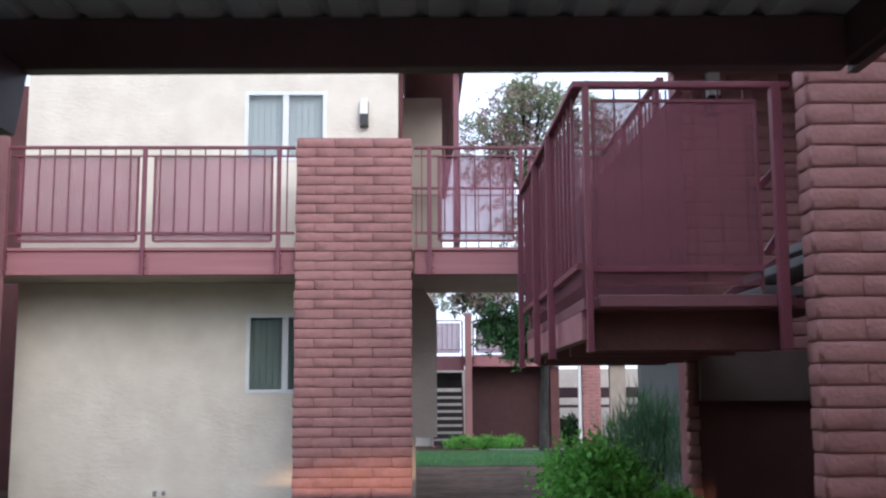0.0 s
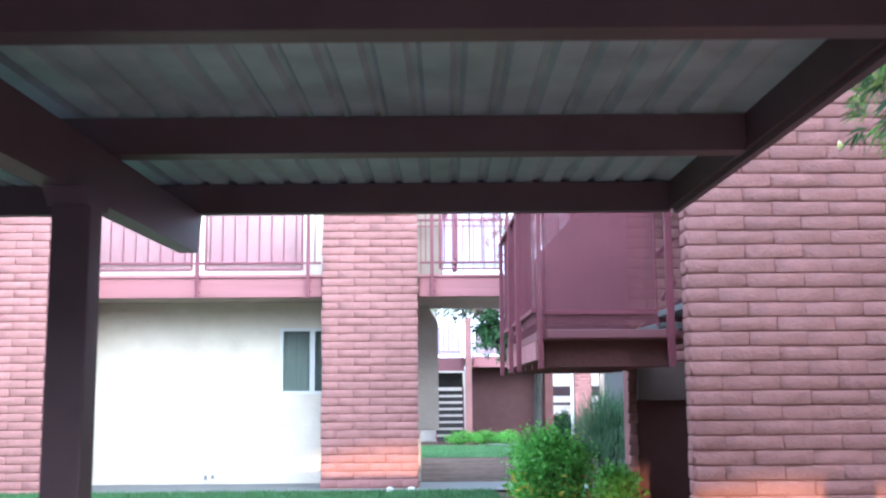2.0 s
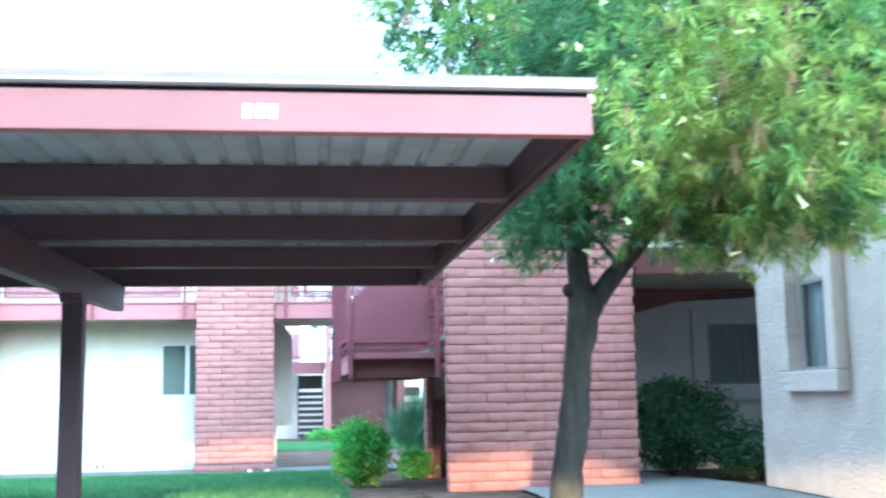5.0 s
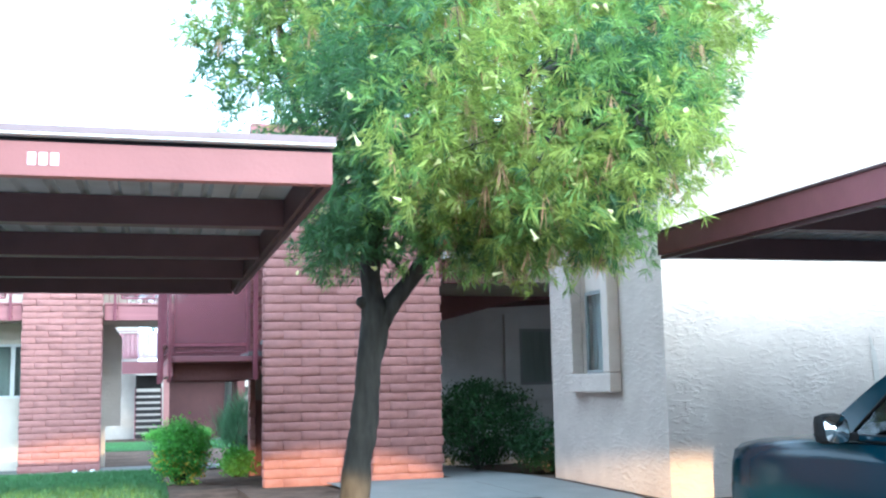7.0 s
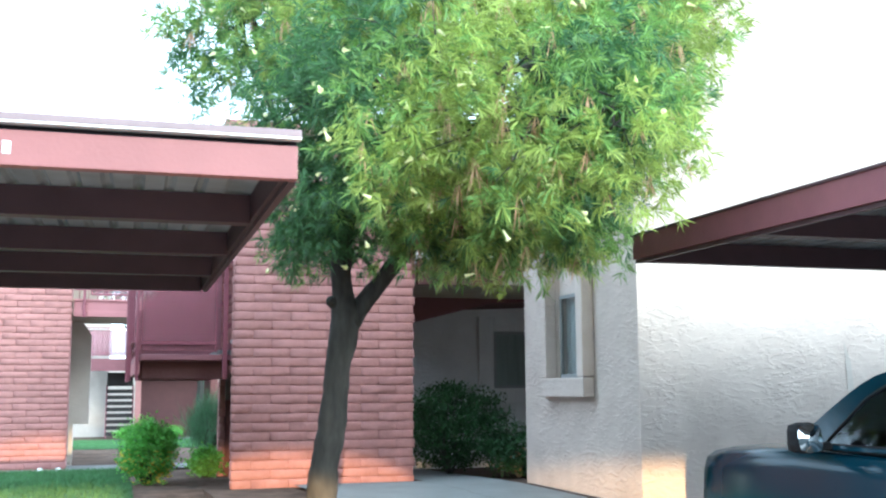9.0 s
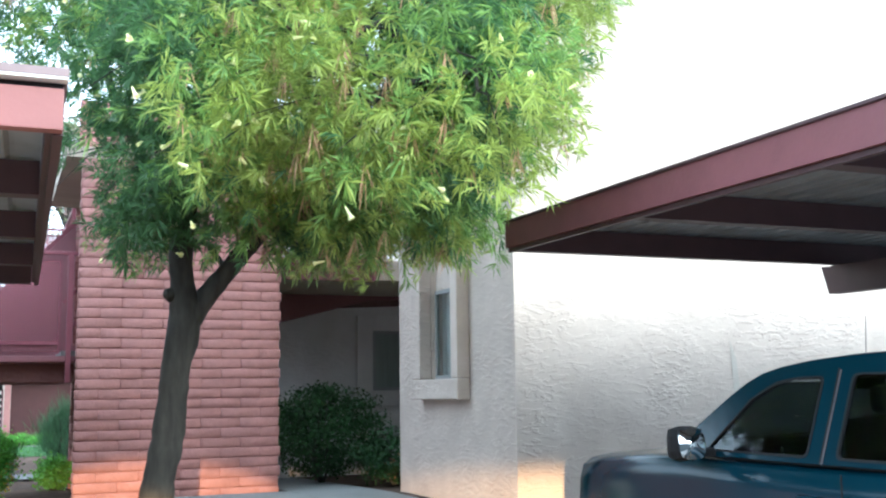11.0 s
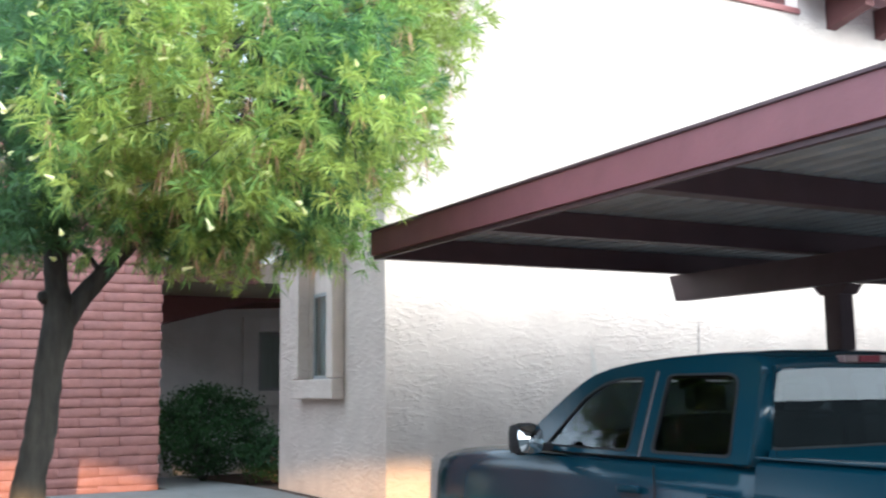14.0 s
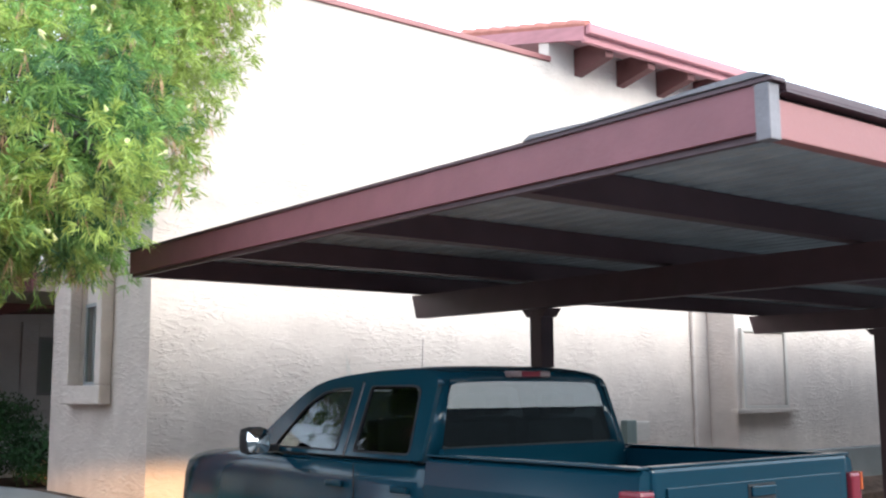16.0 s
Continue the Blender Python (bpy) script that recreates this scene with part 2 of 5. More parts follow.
M_LEAF_FEATHER = leaf_material("feathery_leaf", (0.10, 0.205, 0.09), 0.35, 0.3)
M_LEAF_YELLOW = leaf_material("beam_lit_leaf", (0.50, 0.42, 0.05), 0.3)
M_LEAF_FAR = leaf_material("far_tree_leaf", (0.26, 0.29, 0.16), 0.4, 0.5)


# ---- builders ----
def thing(name, at, label, category, group="", kind=""):
    """An empty at a thing's base; its parts are given in world coordinates."""
    ob = new(name)
    ob.location = at
    return tagged(ob, label, category, group, kind)


def part(name, bm, mat, parent, label="", smooth=False):
    me = bpy.data.meshes.new(name)
    bm.to_mesh(me)
    bm.free()
    me.materials.append(mat)
    if smooth:
        for p in me.polygons:
            p.use_smooth = True
    ob = new(name, me)
    ob.parent = parent
    root = parent
    while root.parent is not None:
        root = root.parent
    if parent is root:
        ob.matrix_parent_inverse = Matrix.Translation(-Vector(root.location))
    if label:
        ob["label"] = label
    return ob


def structure(name, bm, mat, label, category="", kind="structure"):
    me = bpy.data.meshes.new(name)
    bm.to_mesh(me)
    bm.free()
    me.materials.append(mat)
    return tagged(new(name, me), label, category or name.split("_")[0], "", kind)


def box(x0, x1, y0, y1, z0, z1, bevel=0.0, bm=None, rot=None):
    out = bm or bmesh.new()
    r = bmesh.ops.create_cube(out, size=1.0)
    vs = r["verts"]
    bmesh.ops.scale(out, vec=(abs(x1 - x0), abs(y1 - y0), abs(z1 - z0)), verts=vs)
    if bevel:
        es = list({e for v in vs for e in v.link_edges})
        rb = bmesh.ops.bevel(out, geom=es, offset=bevel, segments=2, affect="EDGES", profile=0.6)
        vs = list({v for f in rb["faces"] for v in f.verts} | {v for v in vs if v.is_valid})
    if rot is not None:
        bmesh.ops.transform(out, matrix=rot, verts=vs)
    bmesh.ops.translate(out, vec=((x0 + x1) / 2, (y0 + y1) / 2, (z0 + z1) / 2), verts=vs)
    return out


def bar(a, b, w, d=None, bm=None, bevel=0.0):
    """A square bar from a to b."""
    a, b = Vector(a), Vector(b)
    out = bm or bmesh.new()
    vs = bmesh.ops.create_cube(out, size=1.0)["verts"]
    bmesh.ops.scale(out, vec=(w, d or w, (b - a).length), verts=vs)
    if bevel:
        es = list({e for v in vs for e in v.link_edges})
        rb = bmesh.ops.bevel(out, geom=es, offset=bevel, segments=1, affect="EDGES")
        vs = list({v for f in rb["faces"] for v in f.verts} | {v for v in vs if v.is_valid})
    m = (b - a).to_track_quat("Z", "Y").to_matrix().to_4x4() if (b - a).normalized().z < 0.999 else Matrix.Identity(4)
    bmesh.ops.transform(out, matrix=Matrix.Translation((a + b) / 2) @ m, verts=vs)
    return out


def prism(points, y0, y1, axis="y", bm=None):
    """A polygon in the plane across an axis, drawn out from y0 to y1. points: (u, z)."""
    out = bm or bmesh.new()
    def at(u, z, s):
        return (u, s, z) if axis == "y" else ((s, u, z) if axis == "x" else (u, z, s))
    va = [out.verts.new(at(u, z, y0)) for u, z in points]
    vb = [out.verts.new(at(u, z, y1)) for u, z in points]
    n = len(points)
    out.faces.new(va)
    out.faces.new(vb[::-1])
    for i in range(n):
        out.faces.new((va[i], vb[i], vb[(i + 1) % n], va[(i + 1) % n]))
    bmesh.ops.recalc_face_normals(out, faces=out.faces)
    return out


def wall_holes(x0, x1, z0, z1, y0, y1, holes, axis="y"):
    """A wall slab with rectangular holes (u0, u1, z0, z1) right through it."""
    us = sorted({x0, x1, *[h[0] for h in holes], *[h[1] for h in holes]})
    zs = sorted({z0, z1, *[h[2] for h in holes], *[h[3] for h in holes]})
    bm = bmesh.new()
    def solid(i, j):
        if not (0 <= i < len(us) - 1 and 0 <= j < len(zs) - 1):
            return False
        cu, cz = (us[i] + us[i + 1]) / 2, (zs[j] + zs[j + 1]) / 2
        return not any(h[0] < cu < h[1] and h[2] < cz < h[3] for h in holes)
    def P(u, s, z):
        return (u, s, z) if axis == "y" else (s, u, z)
    def quad(*ps):
        bm.faces.new([bm.verts.new(P(*p)) for p in ps])
    for i in range(len(us) - 1):
        for j in range(len(zs) - 1):
            if not solid(i, j):
                continue
            a, b, c, d = us[i], us[i + 1], zs[j], zs[j + 1]
            quad((a, y0, c), (b, y0, c), (b, y0, d), (a, y0, d))
            quad((a, y1, c), (a, y1, d), (b, y1, d), (b, y1, c))
            if not solid(i - 1, j):
                quad((a, y0, c), (a, y0, d), (a, y1, d), (a, y1, c))
            if not solid(i + 1, j):
                quad((b, y0, c), (b, y1, c), (b, y1, d), (b, y0, d))
            if not solid(i, j - 1):
                quad((a, y0, c), (a, y1, c), (b, y1, c), (b, y0, c))
            if not solid(i, j + 1):
                quad((a, y0, d), (b, y0, d), (b, y1, d), (a, y1, d))
    bmesh.ops.remove_doubles(bm, verts=bm.verts, dist=1e-5)
    bmesh.ops.recalc_face_normals(bm, faces=bm.faces)
    return bm


def ground_z(x, y):
    """The lie of the land: a low berm at the stalls that falls away into the court."""
    if y < 4:
        z = 0.33
    elif y < 11:
        z = 0.33 - 0.21 * (y - 4) / 7
    elif y < 33:
        z = 0.12 - 0.40 * (y - 11) / 22
    else:
        z = -0.28
    kerb = 2.9 if x < 1.55 else (-3.0 if x < 4.1 else 0.25)
    rise = 2.2 if x < 1.55 else 1.2
    if y < kerb:
        return -0.22
    t = min(1, (y - kerb) / rise)
    return -0.07 + (z + 0.07) * t * t * (3 - 2 * t)


def sheet(xs, ys, lift, dz=None):
    bm = bmesh.new()
    vs = [[bm.verts.new((x, y, (dz(x, y) if dz else ground_z(x, y)) + lift)) for x in xs] for y in ys]
    for j in range(len(ys) - 1):
        for i in range(len(xs) - 1):
            bm.faces.new((vs[j][i], vs[j][i + 1], vs[j + 1][i + 1], vs[j + 1][i]))
    return bm


def spread(a, b, n):
    return [a + (b - a) * i / n for i in range(n + 1)]


def leaves(name, centres, mat, parent, per, radius, length, width, droop, label="", seed=1, flat=0.6):
    """Slender pointed leaves in tufts round the centres, joined in one mesh."""
    rng = np.random.default_rng(seed)
    c = np.repeat(np.asarray(centres, float), per, axis=0)
    n = len(c)
    d = rng.normal(size=(n, 3))
    d[:, 2] -= droop
    p = c + rng.normal(size=(n, 3)) * radius * np.array([1, 1, flat])
    d /= np.linalg.norm(d, axis=1)[:, None]
    s = np.cross(d, rng.normal(size=(n, 3)))
    s /= np.linalg.norm(s, axis=1)[:, None]
    ln = length * rng.uniform(0.6, 1.3, n)[:, None]
    wd = width * rng.uniform(0.7, 1.3, n)[:, None]
    v = np.stack([p, p + d * ln * 0.45 + s * wd * 0.5, p + d * ln, p + d * ln * 0.45 - s * wd * 0.5], axis=1).reshape(-1, 3)
    f = np.arange(n * 4).reshape(-1, 4)
    me = bpy.data.meshes.new(name)
    me.from_pydata(v.tolist(), [], f.tolist())
    me.materials.append(mat)
    ob = new(name, me)
    ob.parent = parent
    ob.matrix_parent_inverse = Matrix.Translation(-Vector(parent.location))
    tagged(ob, label, "", "", "stuff")
    return ob


def tube(points, radii, sides=10, bm=None, wobble=0.0):
    out = bm or bmesh.new()
    rings = []
    whole = (Vector(points[-1]) - Vector(points[0])).normalized()
    ref = Vector((0, 1, 0)) if abs(whole.y) < 0.8 else Vector((1, 0, 0))
    for i, (p, r) in enumerate(zip(points, radii)):
        p = Vector(p)
        a = Vector(points[max(0, i - 1)])
        b = Vector(points[min(len(points) - 1, i + 1)])
        ax = (b - a).normalized()
        e1 = ref.cross(ax).normalized()
        e2 = ax.cross(e1)
        ring = []
        for k in range(sides):
            an = 2 * math.pi * k / sides
            rr = r * (1 + wobble * noise.noise(Vector((p.x * 3 + math.cos(an), p.y * 3 + math.sin(an), p.z * 3))))
            ring.append(out.verts.new(p + e1 * (math.cos(an) * rr) + e2 * (math.sin(an) * rr)))
        rings.append(ring)
    for a, b in zip(rings, rings[1:]):
        for k in range(sides):
            out.faces.new((a[k], a[(k + 1) % sides], b[(k + 1) % sides], b[k]))
    out.faces.new(rings[0][::-1])
    out.faces.new(rings[-1])
    return out


# ---- ground ----
gx = sorted({-400.0, -120.0, -40.0, 40.0, 120.0, 400.0, 1.549, 1.551, 4.099, 4.101, *spread(-16, 30, 92)})
gy = sorted({-400.0, -120.0, -40.0, 60.0, 120.0, 400.0, 2.899, 2.901, 0.249, 0.251, -3.001, -2.999, *spread(-10, 36, 92)})
structure("ground", sheet(gx, gy, 0.0), M_DIRT, "dry brown dirt ground with sparse litter", "ground")
structure("road", sheet(spread(-40, 40, 8), spread(-40, -3.1, 4), 0.006, lambda x, y: -0.22), M_ASPHALT, "weathered grey asphalt parking lot", "road")
structure("pavement_stall", sheet(spread(-14, 1.5, 3), spread(-3.09, 2.85, 3), 0.006, lambda x, y: -0.22), M_ASPHALT, "weathered grey asphalt parking stall under the carport", "pavement")
structure("pavement_stall_2", sheet(spread(4.12, 26, 3), spread(-3.09, 0.2, 3), 0.006, lambda x, y: -0.22), M_ASPHALT, "weathered grey asphalt parking stall under the carport", "pavement")


def grass(name, x0, x1, y0, y1, label, n, seed):
    g = structure(name, sheet(spread(x0, x1, 24), spread(y0, y1, 14), 0.012), M_LAWN, label, "lawn", "stuff")
    rng = np.random.default_rng(seed)
    x, y = rng.uniform(x0, x1, n), rng.uniform(y0, y1, n)
    z = np.array([ground_z(a, b) for a, b in zip(x, y)]) + 0.01
    p = np.stack([x, y, z], 1)
    h = rng.uniform(0.03, 0.075, n)[:, None]
    lean = rng.normal(size=(n, 3)) * 0.4
    lean[:, 2] = 1
    an = rng.uniform(0, 6.28, n)
    s = np.stack([np.cos(an), np.sin(an), 0 * an], 1) * 0.006
    v = np.stack([p - s, p + s, p + lean * h], 1).reshape(-1, 3)
    me = bpy.data.meshes.new("grass_blades")
    me.from_pydata(v.tolist(), [], np.arange(n * 3).reshape(-1, 3).tolist())
    me.materials.append(M_GRASS)
    ob = new("grass_blades", me)
    ob.parent = g
    tagged(ob, "", "", "", "stuff")


grass("lawn", -9.0, 0.82, 3.7, 10.45, "mown green lawn between carport and building", 85000, 3)
grass("lawn", -6.0, 5.2, 21.0, 29.5, "mown green lawn strip in the court", 50000, 4)
for name, x0, x1, y0, y1 in (("pavement_walk", -9.0, 8.0, 10.5, 12.15), ("pavement_walk_2", 3.98, 4.82, 1.2, 7.6), ("pavement_walk_4", 2.5, 3.975, 2.0, 4.72), ("pavement_walk_3", 2.0, 12.0, 30.0, 31.4)):
    structure(name, sheet(spread(x0, x1, 20), spread(y0, y1, 12), 0.03), M_CONC, "pale grey concrete walk", "pavement")

# ---- building across the court ----
ROOM = 0.22


def sliding_window(name, x0, x1, z0, z1, y, label, blind, group=""):
    """A two-sash window set in a wall facing -y."""
    w = thing(name, ((x0 + x1) / 2, y, z0), label, "window", group, "structure")
    f = 0.045
    bm = box(x0, x1, y - 0.012, y + 0.05, z0, z0 + f)
    box(x0, x1, y - 0.012, y + 0.05, z1 - f, z1, bm=bm)
    box(x0, x0 + f, y - 0.012, y + 0.05, z0 + f, z1 - f, bm=bm)
    box(x1 - f, x1, y - 0.012, y + 0.05, z0 + f, z1 - f, bm=bm)
    part("window_frame", bm, M_WHITE, w)
    xm = (x0 + x1) / 2
    part("mullion", box(xm - 0.035, xm + 0.035, y - 0.008, y + 0.045, z0 + f, z1 - f), M_WHITE, w)
    for a, b in ((x0 + f, xm - 0.035), (xm + 0.035, x1 - f)):
        g = part("pane", box(a, b, y + 0.015, y + 0.021, z0 + f, z1 - f), M_GLASS, w)
        g.visible_shadow = False
    bm = bmesh.new()
    k = max(2, int((x1 - x0) / 0.07))
    for i in range(k):
        a = x0 + (x1 - x0) * i / k
        box(a, a + (x1 - x0) / k * 0.96, y + 0.09 + 0.012 * (i % 2), y + 0.10 + 0.012 * (i % 2), z0, z1, bm=bm)
    part("curtain", bm, blind, w, "hanging vertical blind")
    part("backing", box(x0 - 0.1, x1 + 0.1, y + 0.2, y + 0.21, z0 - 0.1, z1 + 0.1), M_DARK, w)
    return w


AY, AX0, AX1 = 12.2, -4.63, -0.25
low_win, up_win = (-2.0, -1.10, 1.33, 2.245), (-2.07, -1.10, 4.05, 4.90)
structure("wall_court", wall_holes(AX0, AX1, -0.2, 5.75, AY, AY + 0.2, [low_win, up_win]), M_STUCCO_SMOOTH, "cream stucco wall of the two-storey block", "wall")
sliding_window("window_1", *low_win, AY, "white-framed sliding window with drawn grey-green curtain", M_CURTAIN)
sliding_window("window_2", *up_win, AY, "white-framed upper sliding window with pale blinds", M_BLIND)
structure("wall_court_side", box(AX1 - 0.2, AX1, AY + 0.2, 20, -0.4, 5.75), M_STUCCO, "cream stucco side wall", "wall")
structure("wall_court_return", box(AX0, AX0 + 0.2, AY + 0.2, 15, -0.2, 5.75), M_STUCCO_GREY, "shaded stucco return wall", "wall")
# Dark maroon here holds the shade of the entry recess.
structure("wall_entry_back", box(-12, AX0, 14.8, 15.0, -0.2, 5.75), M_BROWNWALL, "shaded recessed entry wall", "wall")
# wing wall with a clipped corner
structure("wall_wing", prism([(-0.25, -0.3), (-0.05, -0.3), (-0.05, 0.80), (0.21, 0.80), (0.21, 2.36), (0.05, 2.62), (-0.25, 2.75)], 12.9, 13.1), M_STUCCO_GREY, "tan stucco wing wall with clipped corners", "wall")

bib = thing("hose_tap", (-2.95, 12.17, 0.2), "small dark hose tap low on the stucco wall", "tap")
part("pipe", box(-2.985, -2.965, 12.14, 12.198, 0.22, 0.24), M_GREYPOST, bib)
part("tap", box(-2.995, -2.955, 12.11, 12.138, 0.19, 0.25, 0.008), M_GREYPOST, bib)
part("handle", box(-2.90, -2.86, 12.13, 12.16, 0.2, 0.25, 0.01), M_GREYPOST, bib)
for px in (-0.42, -0.16):
    cap = thing("sprinkler_cap", (px, 10.40, 0.13), "white plastic sprinkler cap in the lawn edge", "sprinkler", "sprinkler caps")
    part("body", tube([(px, 10.40, 0.12), (px, 10.40, 0.20), (px, 10.40, 0.215)], [0.045, 0.042, 0.025], 10), M_WHITE, cap)
# balcony
structure("balcony_slab", box(-12.0, 3.2, 11.22, 12.19, 2.60, 2.86), M_SOFFIT, "tan balcony slab with plain soffit", "balcony")
structure("balcony_bridge", box(-0.24, 3.2, 12.2, 13.4, 2.60, 2.86), M_SOFFIT, "tan walkway slab bridging the passage", "balcony")
for x0, x1 in ((-12.0, -1.325), (-0.055, 3.2)):
    structure("fascia", box(x0, x1, 11.13, 11.20, 2.575, 2.83, 0.008), M_FASCIA, "rose-painted wooden balcony fascia board", "fascia")
    structure("trim", box(x0, x1, 11.10, 11.215, 2.832, 2.862), M_FASCIA, "rose-painted edge board on the balcony", "trim")


def rail_section(name, x0, x1, y, z0, z1, panel, label, group, posts=(True, True)):
    """A steel balcony rail along x with balusters, a hung screen panel and posts bolted to the fascia."""
    r = thing(name, ((x0 + x1) / 2, y, z0), label, "railing", group)
    part("top_rail", box(x0, x1, y - 0.028, y + 0.028, z1 - 0.03, z1, 0.006), M_RAIL, r)
    part("bottom_rail", box(x0, x1, y - 0.015, y + 0.015, z0 + 0.14, z0 + 0.165), M_RAIL, r)
    part("middle_rail", box(x0, x1, y - 0.012, y + 0.012, z1 - 0.115, z1 - 0.10), M_RAIL, r)
    for x, on in ((x0, posts[0]), (x1, posts[1])):
        if on:
            p = part("post", box(x - 0.022, x + 0.022, y - 0.045, y + 0.0, z0 - 0.30, z1 - 0.03, 0.004), M_RAIL, r)
            for dz in (-0.10, -0.24):
                part("bolt", box(x + 0.022, x + 0.05, y - 0.05, y - 0.03, z0 + dz, z0 + dz + 0.02), M_RAIL, p)
    n = max(2, round((x1 - x0) / 0.157))
    for i in range(1, n):
        x = x0 + (x1 - x0) * i / n
        part("baluster", box(x - 0.007, x + 0.007, y - 0.007, y + 0.007, z0 + 0.165, z1 - 0.03), M_RAIL, r)
    if panel:
        a, b = x0 + 0.10, x1 - 0.08
        pn = part("screen_panel", box(a, b, y + 0.02, y + 0.026, z0 + 0.07, z1 - 0.10), M_SCREEN, r, "maroon woven privacy screen")
        bm = box(a - 0.012, a + 0.012, y + 0.012, y + 0.034, z0 + 0.07, z1 - 0.10)
        box(b - 0.012, b + 0.012, y + 0.012, y + 0.034, z0 + 0.07, z1 - 0.10, bm=bm)
        box(a + 0.012, b - 0.012, y + 0.012, y + 0.034, z0 + 0.058, z0 + 0.082, bm=bm)
        part("panel_frame", bm, M_RAIL, pn)
    return r


M_SCREEN = see_through("screen_cloth", (0.36, 0.15, 0.20), 0.50)
M_SCREEN_DENSE = see_through("dense_screen_cloth", (0.23, 0.078, 0.10), 0.47)
RG = "balcony railing bays"
for x0, x1, p in ((-4.38, -2.93, (True, True)), (-2.93, -1.50, (False, True)), (0.108, 1.09, (True, True)), (1.09, 2.10, (False, True))):
    rail_section("railing", x0, x1, 11.09, 2.862, 3.96, True, "maroon steel balcony railing with privacy screen", RG, p)
rail_section("railing", -1.50, -1.33, 11.09, 2.862, 3.96, False, "short maroon steel railing end by the pillar", RG, (False, False))
rail_section("railing", -0.055, 0.108, 11.09, 2.862, 3.96, False, "short maroon steel railing end by the pillar", RG, (False, False))
rail_section("railing", -0.2, 3.0, 13.3, 2.862, 3.96, False, "far maroon steel railing of the walkway", RG)

# roof edge over the upper wall, seen end on
roof_a = thing("tile_roof", (-0.1, 13.5, 5.0), "clay-coloured roof overhang with maroon boards", "roof", "", "structure")
part("soffit", prism([(-0.24, 5.76), (0.42, 5.15), (0.42, 5.25), (-0.24, 5.86)], 11.9, 20.0), M_TRIM, roof_a)
part("bargeboard", prism([(-0.24, 5.76), (0.47, 5.10), (0.47, 5.32), (-0.24, 5.98)], 11.80, 11.895), M_FASCIA, roof_a)
part("gutter", box(0.425, 0.53, 11.9, 20.0, 5.08, 5.24, 0.01), M_TRIM, roof_a)
part("downpipe", box(0.40, 0.47, 12.02, 12.10, 3.0, 5.08, 0.01), M_TRIM, roof_a)
structure("wall_gable_end", box(-0.24, 0.30, 13.5, 13.6, 2.86, 5.2), M_SOFFIT, "brown stucco wall in the shade of the eave", "wall")
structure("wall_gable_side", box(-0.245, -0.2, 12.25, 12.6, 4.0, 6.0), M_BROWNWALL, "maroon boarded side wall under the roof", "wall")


def wall_lamp(at, face, label):
    x, y, z = at
    w = thing("wall_lamp", at, label, "lamp", "outdoor wall lamps")
    ux, uy = face
    def b(a0, a1, d0, d1, z0, z1, bev=0.006):
        if ux:
            return box(x + ux * d0, x + ux * d1, y + a0, y + a1, z + z0, z + z1, bev)
        return box(x + a0, x + a1, y + uy * d0, y + uy * d1, z + z0, z + z1, bev)
    part("backplate", b(-0.05, 0.05, 0.0, 0.02, 0, 0.32), M_LAMP, w)
    part("base", b(-0.05, 0.05, 0.02, 0.13, 0, 0.14), M_LAMP, w)
    part("diffuser", b(-0.045, 0.045, 0.022, 0.12, 0.14, 0.33), M_LAMPGLASS, w, "frosted glass shade")


wall_lamp((-0.652, 12.198, 4.455), (0, -1), "black and frosted glass outdoor wall lamp")

# ---- carports ----


